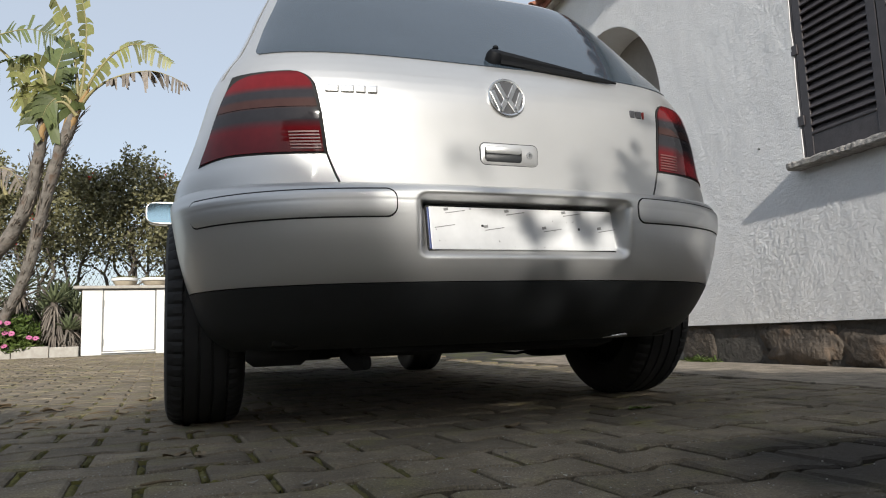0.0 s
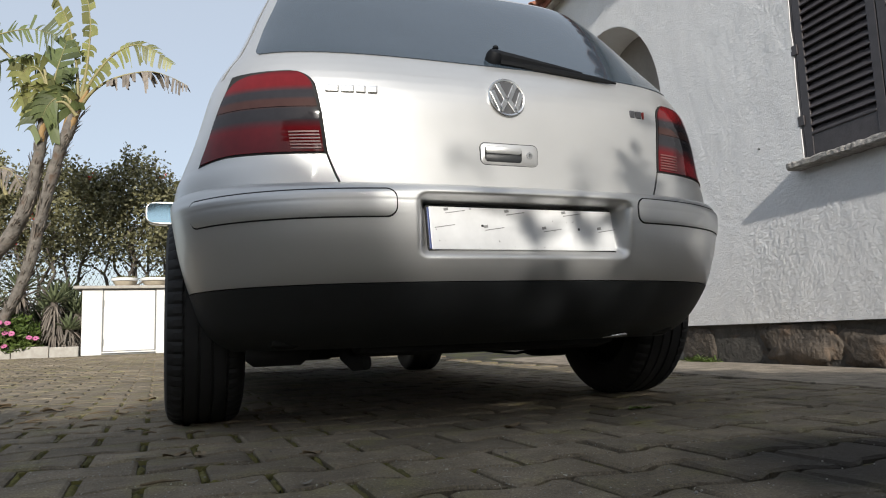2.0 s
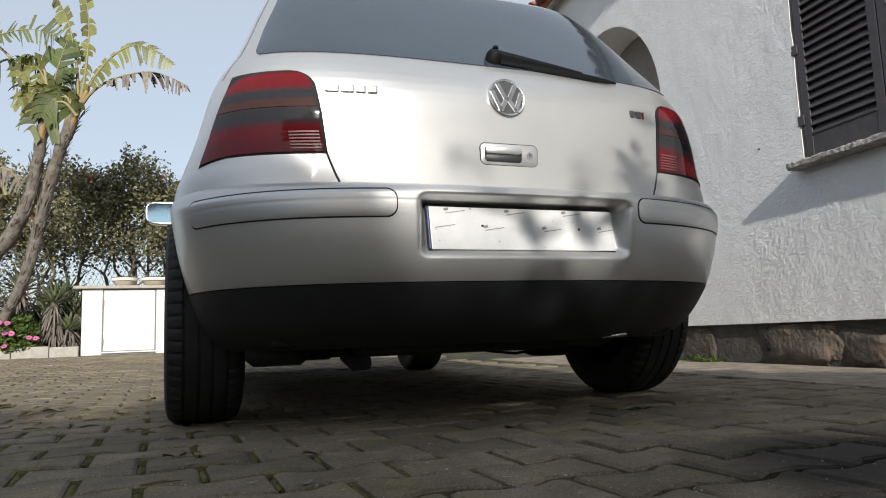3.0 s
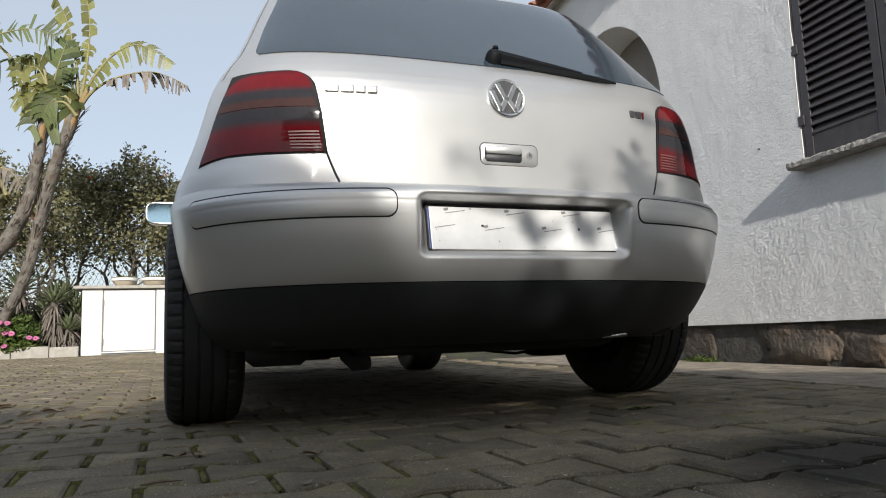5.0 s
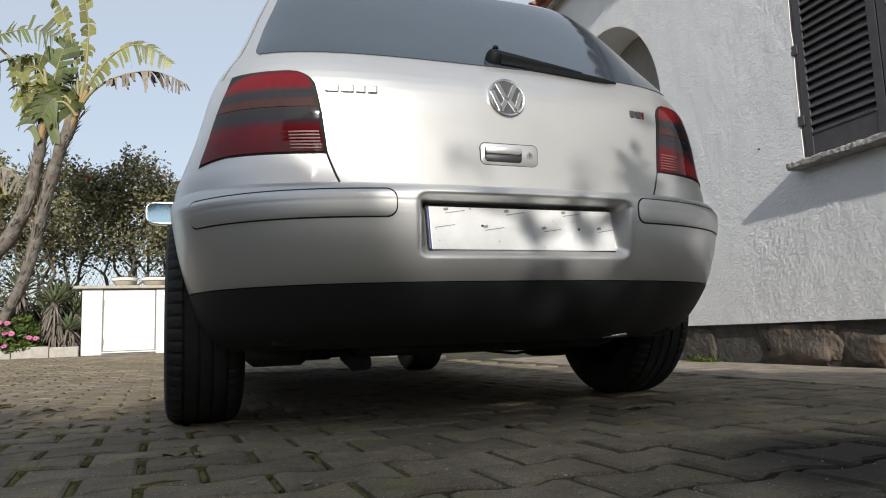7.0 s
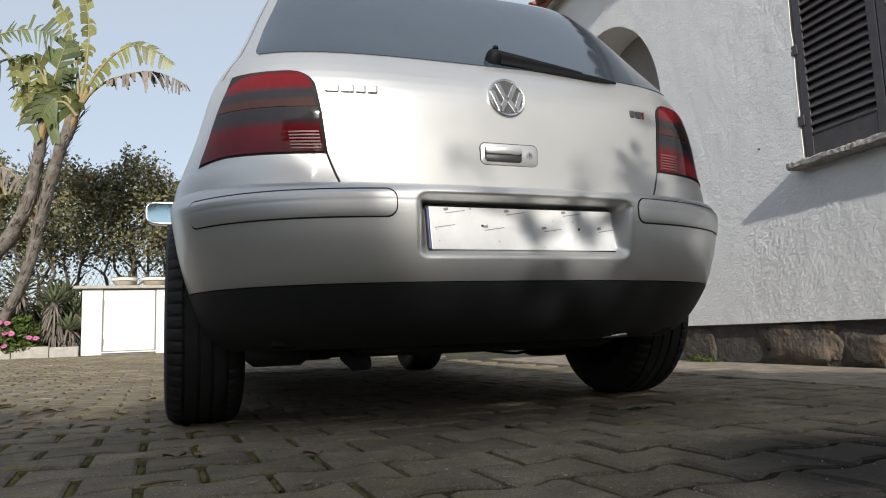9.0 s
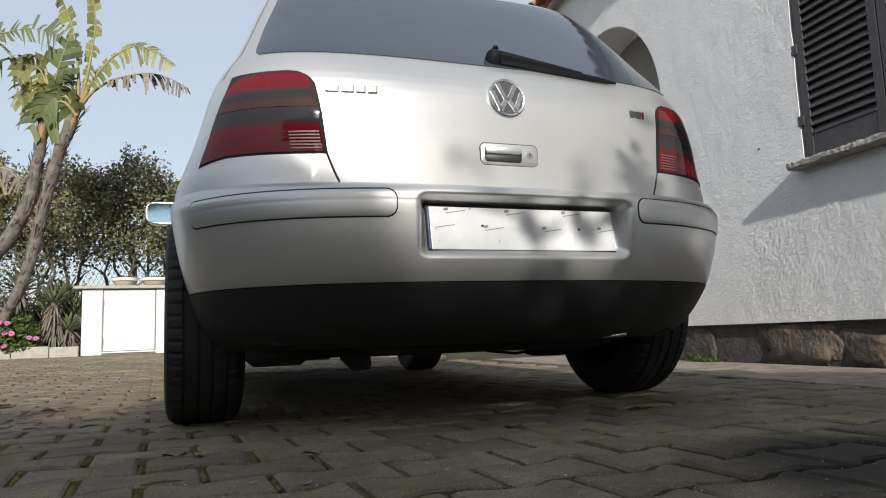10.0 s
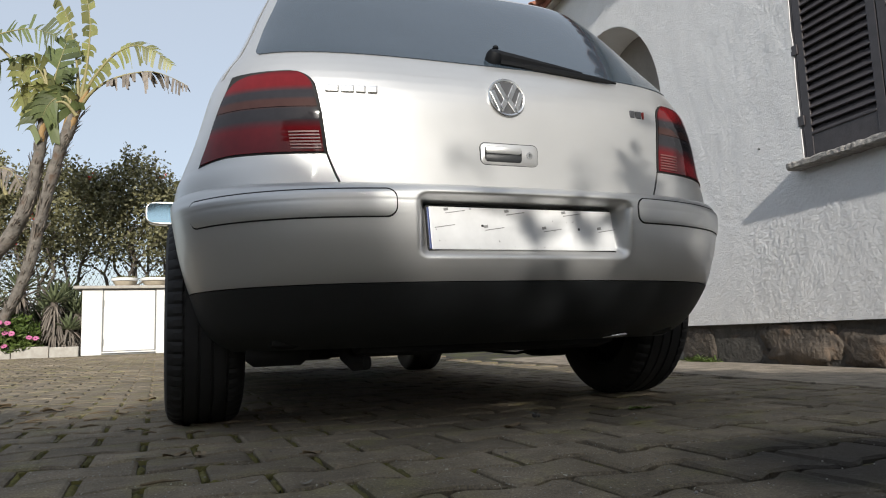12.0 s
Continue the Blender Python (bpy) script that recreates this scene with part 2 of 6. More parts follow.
def obj(name, verts, faces, material, parent=None, label="", smooth=False):
    me = bpy.data.meshes.new(name)
    me.from_pydata([tuple(v) for v in verts], [], faces)
    me.materials.append(material)
    if smooth:
        me.polygons.foreach_set("use_smooth", [True] * len(me.polygons))
    me.validate()
    o = new(name, me)
    if parent:
        o.parent = parent
    if label:
        tagged(o, label=label)
    return o


def part(name, bm, material, parent=None, label="", smooth=False):
    me = bpy.data.meshes.new(name)
    bm.to_mesh(me)
    bm.free()
    me.materials.append(material)
    if smooth:
        me.polygons.foreach_set("use_smooth", [True] * len(me.polygons))
    o = new(name, me)
    if parent:
        o.parent = parent
    if label:
        tagged(o, label=label)
    return o


def thing(name, m, label, category, group="", kind=""):
    o = new(name)
    o.matrix_basis = m
    o.empty_display_size = 0.1
    return tagged(o, label, category, group, kind)


def box(bm, x0, x1, y0, y1, z0, z1, bevel=0.0, m=None):
    vs = [bm.verts.new(p) for p in ((x0, y0, z0), (x1, y0, z0), (x1, y1, z0), (x0, y1, z0), (x0, y0, z1), (x1, y0, z1), (x1, y1, z1), (x0, y1, z1))]
    fs = [bm.faces.new([vs[i] for i in f]) for f in ((3, 2, 1, 0), (4, 5, 6, 7), (0, 1, 5, 4), (1, 2, 6, 5), (2, 3, 7, 6), (3, 0, 4, 7))]
    if bevel:
        es = list({e for f in fs for e in f.edges})
        out = bmesh.ops.bevel(bm, geom=es, offset=bevel, segments=2, affect="EDGES", profile=0.6)
        vs = list({v for f in out["faces"] for v in f.verts} | {v for v in vs if v.is_valid})
    if m is not None:
        bmesh.ops.transform(bm, matrix=m, verts=vs)
    return bm


def boxbm(x0, x1, y0, y1, z0, z1, bevel=0.0, m=None):
    return box(bmesh.new(), x0, x1, y0, y1, z0, z1, bevel, m)


def lathe(profile, n=40, axis="z"):
    """Vertices and faces of a turned profile of (radius, height)."""
    vs, fs = [], []
    for r, h in profile:
        for i in range(n):
            a = 2 * math.pi * i / n
            p = (r * math.cos(a), r * math.sin(a), h)
            vs.append(p if axis == "z" else (h, p[0], p[1]))
    for j in range(len(profile) - 1):
        for i in range(n):
            k = (i + 1) % n
            fs.append((j * n + i, j * n + k, (j + 1) * n + k, (j + 1) * n + i))
    return vs, fs


def tube(points, radii, n=8):
    vs, fs = [], []
    pts = [Vector(p) for p in points]
    for j, p in enumerate(pts):
        d = (pts[min(j + 1, len(pts) - 1)] - pts[max(j - 1, 0)]).normalized()
        a = d.orthogonal().normalized() if j == 0 else (a - d * a.dot(d)).normalized()
        b = d.cross(a)
        r = radii[j] if isinstance(radii, (list, tuple)) else radii
        for i in range(n):
            t = 2 * math.pi * i / n
            vs.append(p + a * (r * math.cos(t)) + b * (r * math.sin(t)))
    for j in range(len(pts) - 1):
        for i in range(n):
            k = (i + 1) % n
            fs.append((j * n + i, j * n + k, (j + 1) * n + k, (j + 1) * n + i))
    fs.append(tuple(range(n - 1, -1, -1)))
    fs.append(tuple((len(pts) - 1) * n + i for i in range(n)))
    return vs, fs


def join(*pieces):
    vs, fs = [], []
    for v, f in pieces:
        o = len(vs)
        vs += list(v)
        fs += [tuple(i + o for i in q) for q in f]
    return vs, fs


def moved(piece, m):
    return [m @ Vector(v) for v in piece[0]], piece[1]


def step(v, a, b):
    t = max(0.0, min(1.0, (v - a) / (b - a)))
    return t * t * (3 - 2 * t)


# ---- ground ----
def rise(y):
    """The yard climbs gently beyond the car."""
    return 0.0 if y < 3.5 else 0.021 * (min(y, 12.0) - 3.5)


def build_ground():
    ys = [-400, -40, -6, 3.5, 5.0, 7.0, 9.6, 12.0, 40, 400]
    xs = [-400, -40, -8, 1.62, 40, 400]
    vs = [(x, y, rise(y) - 0.012) for y in ys for x in xs]
    n = len(xs)
    fs = [(j * n + i, j * n + i + 1, (j + 1) * n + i + 1, (j + 1) * n + i) for j in range(len(ys) - 1) for i in range(n - 1)]
    g = obj("ground", vs, fs, JOINT)
    tagged(g, "dark soil with green moss in the paving joints", "ground", kind="structure")
    return g


ground = build_ground()

# ---- house ----
HOUSE = pose(2.43, 2.36, 0, 0, 0, 85)  # along the wall, out of the wall, up
W0, W1, WTOP = -9.0, 7.0, 3.52
WIN = (-2.228, -1.172, 1.075, 2.45)
ARCH_C, ARCH_R, ARCH_Z = 0.95, 0.85, 1.90


def arch_points(r, base=0.0, n=22):
    pts = [(ARCH_C + r, base)]
    pts += [(ARCH_C + r * math.cos(math.pi * i / n), ARCH_Z + r * math.sin(math.pi * i / n)) for i in range(n + 1)]
    pts.append((ARCH_C - r, base))
    return pts


def wall_mesh(name, outline, holes, y0, y1, material, parent=None):
    """A wall of an outline with openings through it, between two depths."""
    bm = bmesh.new()
    edges = []
    for loop in [outline] + holes:
        vs = [bm.verts.new((u, y1, z)) for u, z in loop]
        edges += [bm.edges.new((vs[i], vs[(i + 1) % len(vs)])) for i in range(len(vs))]
    bmesh.ops.triangle_fill(bm, edges=edges, use_beauty=True, use_dissolve=False)
    faces = list(bm.faces)
    ext = bmesh.ops.extrude_face_region(bm, geom=faces)
    for v in [g for g in ext["geom"] if isinstance(g, bmesh.types.BMVert)]:
        v.co.y = y0
    bmesh.ops.recalc_face_normals(bm, faces=bm.faces)
    return part(name, bm, material, parent)


def stucco_coat(parent, lo):
    """The thrown coat itself on the stretch beside the car: flicked lumps and trowel drags in relief."""
    cell, u0, u1, z1 = 0.0072, -2.3, 1.85, 3.30
    nu, nz = int((u1 - u0) / cell), int((z1 - lo) / cell)
    vs, fs = [], []
    for j in range(nz + 1):
        z = lo - 0.004 + cell * j
        for i in range(nu + 1):
            u = u0 + cell * i
            rough = 0.55 + 0.9 * noise.noise(Vector((u * 1.7, z * 1.7, 3.0))) + 0.35 * (1 - step(z, 0.7, 1.3))
            rough = max(0.25, min(1.3, rough))
            w = u + 0.35 * z
            a = noise.noise(Vector((w * 46, z * 36, 0.0)))
            b = noise.noise(Vector((u * 98, z * 88, 5.0)))
            c = noise.noise(Vector((u * 9, z * 5, 9.0)))
            d = (0.0022 * max(0.0, a + 0.25) + 0.0020 * b) * rough + 0.0022 * c
            vs.append((u, 0.0215 + d, z))
    n = nu + 1
    for j in range(nz):
        z = lo + cell * (j + 0.5)
        for i in range(nu):
            u = u0 + cell * (i + 0.5)
            if WIN[0] - 0.01 < u < WIN[1] + 0.006 and WIN[2] - 0.04 < z < WIN[3] + 0.01:
                continue
            if abs(u - ARCH_C) < ARCH_R + 0.006 and (z < ARCH_Z or math.hypot(u - ARCH_C, z - ARCH_Z) < ARCH_R + 0.006):
                continue
            a = j * n + i
            fs.append((a + 1, a, a + n, a + n + 1))
    obj("stucco_coat", vs, fs, STUCCO, parent, smooth=True)


def build_house():
    h = thing("wall_house", HOUSE, "rough white stuccoed house wall on a stone plinth", "house", kind="structure")
    r = random.Random(3)
    lo = 0.245
    arch = arch_points(ARCH_R)
    outline = [(W0, lo), (W0, WTOP), (W1, WTOP), (W1, lo), (ARCH_C + ARCH_R, lo)] + arch[1:-1] + [(ARCH_C - ARCH_R, lo)]
    # a plaster edge that wanders a little beside the shutter
    win = [(WIN[0], WIN[2]), (WIN[1], WIN[2])]
    for i in range(1, 14):
        win.append((WIN[1] + r.uniform(-0.004, 0.004), WIN[2] + (WIN[3] - WIN[2]) * i / 14))
    win += [(WIN[1], WIN[3]), (WIN[0], WIN[3])]
    wall_mesh("stucco_wall", outline, [win], -0.33, 0.018, STUCCO, h)
    stucco_coat(h, lo)
    part("plinth", boxbm(W0, ARCH_C - ARCH_R, -0.33, -0.012, -0.02, lo - 0.003), STONE_BACK, h)
    part("plinth", boxbm(ARCH_C + ARCH_R, W1, -0.33, -0.012, -0.02, lo - 0.003), STONE_BACK, h)
    # rubble stones of the plinth
    u = -4.2
    while u < ARCH_C - ARCH_R - 0.08:
        w = r.uniform(0.18, 0.55)
        w = min(w, ARCH_C - ARCH_R - 0.01 - u)
        bm = bmesh.new()
        bmesh.ops.create_icosphere(bm, subdivisions=3, radius=1.0)
        hh = r.uniform(0.075, 0.125)
        for v in bm.verts:
            c = v.co.copy()
            for k in range(3):
                c[k] = math.copysign(abs(c[k]) ** 0.62, c[k])
            d = 1 + 0.42 * noise.noise(v.co * 1.5 + Vector((u * 9, 0, 0))) + 0.22 * noise.noise(v.co * 3.6 + Vector((u * 5, 3, 0))) + 0.08 * noise.noise(v.co * 9 + Vector((0, u, 0)))
            v.co = Vector((c.x * w * 0.55 * d, c.y * 0.036 * d, c.z * hh * d))
        bmesh.ops.translate(bm, verts=bm.verts, vec=(u + w / 2, -0.032 + r.uniform(-0.016, 0.012), 0.095 + r.uniform(-0.025, 0.02)))
        part("stone", bm, STONE, h, smooth=True)
        u += w * 0.94
    # soffit and roof
    vs = [(W0, -0.3, WTOP + 0.02), (W1, -0.3, WTOP + 0.02), (W1, 0.13, 3.36), (W0, 0.13, 3.36), (W0, -0.3, WTOP + 0.07), (W1, -0.3, WTOP + 0.07), (W1, 0.13, 3.41), (W0, 0.13, 3.41)]
    obj("eave_soffit", vs, [(0, 1, 2, 3), (7, 6, 5, 4), (3, 2, 6, 7), (0, 3, 7, 4), (1, 5, 6, 2), (0, 4, 5, 1)], SOFFIT, h)
    vs = [(W0, 0.145, 3.38), (W1, 0.145, 3.38), (W1, -4.5, 5.2), (W0, -4.5, 5.2)]
    vs += [(x, y, z + 0.05) for x, y, z in vs]
    obj("roof", vs, [(0, 1, 2, 3), (7, 6, 5, 4), (0, 4, 5, 1), (1, 5, 6, 2), (2, 6, 7, 3), (3, 7, 4, 0)], CLAY, h)
    part("back_wall", boxbm(W0, W1, -9.0, -8.7, -0.02, WTOP), STUCCO, h)
    part("end_wall", boxbm(W0, W0 + 0.3, -8.7, -0.33, -0.02, WTOP), STUCCO, h)
    part("end_wall", boxbm(W1 - 0.3, W1, -8.7, -0.33, -0.02, WTOP), STUCCO, h)
    # shallow niche behind the arch, its shade painted into the render colour
    part("niche_back", boxbm(ARCH_C - 1.1, ARCH_C + 1.1, -0.45, -0.331, -0.02, 2.95), NICHE_SHADED, h)
    return h


house = build_house()


def build_tiles(parent):
    """Half-round clay tiles along the eave, the first courses of the roof."""
    n = 8
    def one(length, r0, r1):
        vs, fs = [], []
        for (y, r) in ((0.0, r0), (-length, r1)):
            for t in (1.0, 0.86):
                for i in range(n + 1):
                    a = math.pi * i / n
                    vs.append((r * t * math.cos(a), y, r * t * math.sin(a)))
        k = n + 1
        for i in range(n):
            fs += [(i, i + 1, 2 * k + i + 1, 2 * k + i), (k + i + 1, k + i, 3 * k + i, 3 * k + i + 1), (i + 1, i, k + i, k + i + 1), (2 * k + i, 2 * k + i + 1, 3 * k + i + 1, 3 * k + i)]
        return vs, fs
    me = None
    r = random.Random(8)
    for j in range(3):
        u = W0 + 0.12
        while u < W1 - 0.1:
            if me is None:
                v, f = one(0.48, 0.095, 0.075)
                o = obj("roof_tile", v, f, CLAY, parent, smooth=True)
                me = o.data
            else:
                o = new("roof_tile", me)
                o.parent = parent
            y = 0.215 - 0.40 * j
            o.matrix_basis = pose(u + r.uniform(-0.008, 0.008), y + r.uniform(-0.015, 0.015), 3.432 + 0.157 * j + r.uniform(-0.006, 0.006) - 0.03, -21.4, 0, r.uniform(-2, 2))
            u += 0.215


def build_window(parent):
    u0, u1, z0, z1 = WIN
    w = thing("window_shutter", HOUSE @ pose(0, 0.045, 0), "closed dark brown wooden louvred shutter in a stuccoed wall", "shutter", kind="structure")
    wl = u1 - u0
    mid = (u0 + u1) / 2
    part("outer_frame", boxbm(u1 - 0.018, u1 + 0.012, -0.10, -0.032, z0, z1, 0.004), SHUTTER, w)
    part("outer_frame", boxbm(u0 - 0.012, u0 + 0.018, -0.10, -0.032, z0, z1, 0.004), SHUTTER, w)
    part("outer_frame", boxbm(u0 + 0.018, u1 - 0.018, -0.10, -0.032, z1 - 0.05, z1, 0.004), SHUTTER, w)
    part("backing", boxbm(u0, u1, -0.16, -0.12, z0, z1), SHUTTER, w)
    for a, b in ((mid + 0.003, u1 - 0.020), (u0 + 0.020, mid - 0.003)):
        part("stile", boxbm(b - 0.052, b, -0.075, -0.03, z0 + 0.012, z1 - 0.055, 0.004), SHUTTER, w)
        part("stile", boxbm(a, a + 0.052, -0.075, -0.03, z0 + 0.012, z1 - 0.055, 0.004), SHUTTER, w)
        part("bottom_rail", boxbm(a + 0.052, b - 0.052, -0.072, -0.033, z0 + 0.012, z0 + 0.155, 0.004), SHUTTER, w)
        part("top_rail", boxbm(a + 0.052, b - 0.052, -0.072, -0.033, z1 - 0.14, z1 - 0.055, 0.004), SHUTTER, w)
        part("bead", boxbm(a + 0.052, b - 0.052, -0.068, -0.027, z0 + 0.155, z0 + 0.168, 0.003), SHUTTER, w)
        z = z0 + 0.19
        me = None
        while z < z1 - 0.16:
            m = pose((a + b) / 2, -0.052, z, -62)
            if me is None:
                hw = (b - a) / 2 - 0.050
                o = part("slat", boxbm(-hw, hw, -0.042, 0.042, -0.0055, 0.0055, 0.003), SHUTTER, w)
                me = o.data
            else:
                o = new("slat", me)
                o.parent = w
            o.matrix_basis = m
            z += 0.048
        for zz in (z0 + 0.22, z0 + 0.62, z0 + 1.05):
            if b > mid:
                part("hinge", boxbm(b - 0.012, b + 0.03, -0.03, -0.022, zz, zz + 0.055, 0.002), SHUTTER, w)
    for k, du in enumerate((0.30, 0.335)):
        part("bolt", boxbm(u1 - du - 0.006, u1 - du, -0.012, -0.006, z0 - 0.004, z0 + 0.03 + 0.01 * k, 0.002), WIRE, w)
    s = thing("window_sill", HOUSE, "rough weathered grey stone window sill", "sill", kind="structure")
    bm = bmesh.new()
    n, ln = 70, (u1 + 0.028) - (u0 - 0.13)
    prof = [(-0.02, 0.0), (0.104, 0.0), (0.112, 0.010), (0.112, 0.040), (0.100, 0.052), (-0.02, 0.056)]
    rings = []
    for i in range(n + 1):
        u = u0 - 0.13 + ln * i / n
        ring = []
        for k, (y, z) in enumerate(prof):
            q = 0.007 * noise.noise(Vector((u * 18, y * 30, z * 30 + k))) + 0.004 * noise.noise(Vector((u * 60, k * 3, 0)))
            ring.append(bm.verts.new((u, y + (q if y > 0 else 0), z0 - 0.022 + z * 0.75 + q)))
        rings.append(ring)
    for a, b in zip(rings, rings[1:]):
        for k in range(len(prof)):
            bm.faces.new((a[k], a[(k + 1) % 6], b[(k + 1) % 6], b[k]))
    bm.faces.new(rings[0]), bm.faces.new(rings[-1][::-1])
    bmesh.ops.recalc_face_normals(bm, faces=bm.faces)
    part("sill_stone", bm, SILL, s)


build_window(house)


def build_nail():
    n = thing("wall_nail", HOUSE @ pose(-0.853, 0.012, 1.254), "small rusty nail in the white wall", "nail")
    v, f = tube([(0, 0, 0), (0.001, 0.01, 0.001), (0.002, 0.018, 0.004)], [0.004, 0.004, 0.007], 8)
    obj("shank", v, f, WIRE, n)


build_nail()
build_tiles(house)

# concrete strip along the house
strip = part("pavement_strip", boxbm(-9.0, 7.0, 0.0, 0.80, -0.06, 0.006, 0.004), CONCRETE)
strip.matrix_basis = HOUSE
tagged(strip, "worn sunlit concrete strip along the house wall", "pavement", kind="structure")

# ---- car ----
# Plans of the body by height: rearmost y, half width, depth of the rounded corner, and the two powers of its curve.
BODY = np.array([
    (0.300, 0.060, 0.835, 0.440, 4.20, 2.05),
    (0.580, 0.075, 0.858, 0.425, 4.20, 2.20),
    (0.660, 0.078, 0.845, 0.420, 3.70, 2.56),
    (0.720, 0.080, 0.821, 0.420, 3.50, 2.70),
    (0.760, 0.081, 0.805, 0.420, 3.50, 3.04),
    (0.800, 0.082, 0.792, 0.420, 3.50, 3.28),
    (0.870, 0.088, 0.773, 0.410, 3.50, 3.38),
    (0.920, 0.103, 0.758, 0.380, 3.50, 3.26),
    (0.960, 0.130, 0.743, 0.350, 3.50, 3.42),
    (1.000, 0.165, 0.703, 0.275, 3.80, 3.40),
    (1.100, 0.253, 0.665, 0.265, 4.30, 3.41),
    (1.200, 0.340, 0.630, 0.260, 4.30, 4.23),
    (1.300, 0.428, 0.591, 0.255, 4.30, 4.90),
    (1.370, 0.492, 0.560, 0.250, 4.30, 4.90),
    (1.410, 0.538, 0.543, 0.250, 4.30, 4.90),
    (1.450, 0.583, 0.529, 0.250, 4.30, 4.90)])
BUMPER = np.array([
    (0.190, 0.250, 0.715, 0.340, 2.70, 2.00),
    (0.210, 0.190, 0.740, 0.360, 2.70, 2.00),
    (0.240, 0.110, 0.772, 0.400, 2.70, 2.05),
    (0.290, 0.050, 0.795, 0.440, 2.70, 2.12),
    (0.340, 0.016, 0.808, 0.470, 2.70, 2.30),
    (0.365, 0.002, 0.814, 0.480, 2.80, 2.38),
    (0.400, -0.012, 0.824, 0.480, 2.90, 2.23),
    (0.470, -0.027, 0.838, 0.470, 3.10, 2.07),
    (0.540, -0.034, 0.850, 0.460, 3.20, 1.96),
    (0.578, -0.033, 0.857, 0.460, 3.20, 1.91),
    (0.592, -0.026, 0.858, 0.460, 3.20, 1.87),
    (0.602, -0.008, 0.858, 0.450, 3.30, 1.93),
    (0.610, 0.025, 0.857, 0.440, 3.60, 2.10),
    (0.620, 0.090, 0.855, 0.420, 4.20, 2.30),
    (0.640, 0.200, 0.850, 0.300, 4.20, 2.30)])


ROWS = {}


def row(T, z):
    key = (len(T), round(z, 5))
    if key not in ROWS:
        w = (0.045 if z > 0.67 else 0.02) if len(T) == len(BODY) and T is BODY else (0.028 if z < 0.56 else 0.006)
        zs = np.array([z - w, z - w / 2, z, z + w / 2, z + w])
        ROWS[key] = [float(np.dot(np.interp(zs, T[:, 0], T[:, k]), (0.12, 0.24, 0.28, 0.24, 0.12))) for k in range(1, 6)]
    return ROWS[key]


def at(T, th, z):
    """A point of the plan curve: th from -90 (one flank) over 0 (the middle of the rear) to 90."""
    yr, xs, D, p, q = row(T, z)
    s, c = math.sin(radians(abs(th))), max(0.0, math.cos(radians(th)))
    return Vector((math.copysign(xs * s ** (2 / p), th), yr + D - D * c ** (2 / q), z))


def th_x(T, z, x):
    yr, xs, D, p, q = row(T, z)
    return math.copysign(math.degrees(math.asin(min(1.0, (abs(x) / xs) ** (p / 2)))), x)


def th_y(T, z, y):
    yr, xs, D, p, q = row(T, z)
    c = max(0.0, min(1.0, (yr + D - y) / D)) ** (q / 2)
    return math.degrees(math.acos(c))


def nrm(T, th, z):
    e = 0.4
    a = at(T, min(th + e, 89.9), z) - at(T, max(th - e, -89.9), z)
    z0, z1 = max(T[0, 0], z - 0.004), min(T[-1, 0], z + 0.004)
    b = at(T, th, z1) - at(T, th, z0)
    n = a.cross(b)
    return n.normalized() if n.length > 1e-9 else Vector((0, -1, 0))


def spaced(a, b, n, ends=0.0):
    if not ends:
        return [a + (b - a) * i / n for i in range(n + 1)]
    return [a + (b - a) * (0.5 - 0.5 * math.cos(math.pi * i / n)) for i in range(n + 1)]


def patch(T, z0, z1, left, right, nx=40, nz=24, off=0.0, depth=0.012, radius=0.0, shape=None, bow=None, zlist=None):
    """A panel that follows the body between two heights and two edges given as angles; rounded corners, turned-in rim."""
    zs = zlist or spaced(z0, z1, nz, ends=radius)
    if radius:
        extra = [z0 + radius * k for k in (0.04, 0.15, 0.4, 0.75)] + [z1 - radius * k for k in (0.04, 0.15, 0.4, 0.75)]
        zs = sorted(zs + extra)
    grid = []
    for z in zs:
        a, b = left(z), right(z)
        if radius:
            d = min(z - z0, z1 - z)
            if d < radius:
                inset = radius - math.sqrt(max(0, radius ** 2 - (radius - d) ** 2))
                ka = (at(T, a + 0.5, z) - at(T, a, z)).length / 0.5
                kb = (at(T, b, z) - at(T, b - 0.5, z)).length / 0.5
                a, b = a + inset / max(ka, 1e-4), b - inset / max(kb, 1e-4)
        line = []
        for th in spaced(a, b, nx):
            zz = z + (bow(th, z) if bow else 0.0)
            o = off + (shape(at(T, th, zz).x, zz) if shape else 0.0)
            line.append((th, zz, at(T, th, zz) + nrm(T, th, zz) * o))
        grid.append(line)
    nzz = len(grid)
    vs = [g[2] for line in grid for g in line]
    n = nx + 1
    fs = [(j * n + i, j * n + i + 1, (j + 1) * n + i + 1, (j + 1) * n + i) for j in range(nzz - 1) for i in range(nx)]
    ringi = [i for i in range(n)] + [j * n + nx for j in range(1, nzz)] + [(nzz - 1) * n + i for i in range(nx - 1, -1, -1)] + [j * n for j in range(nzz - 2, 0, -1)]
    if depth:
        base = len(vs)
        for k in ringi:
            th, z, p = grid[k // n][k % n]
            vs.append(p - nrm(T, th, z) * depth)
        m = len(ringi)
        fs += [(ringi[(k + 1) % m], ringi[k], base + k, base + (k + 1) % m) for k in range(m)]
    return vs, fs


def rounded(x, z, cx, cz, hx, hz, r):
    """Distance outside (+) or inside (-) a rounded rectangle."""
    qx, qz = abs(x - cx) - hx + r, abs(z - cz) - hz + r
    return math.hypot(max(qx, 0), max(qz, 0)) + min(max(qx, qz), 0) - r


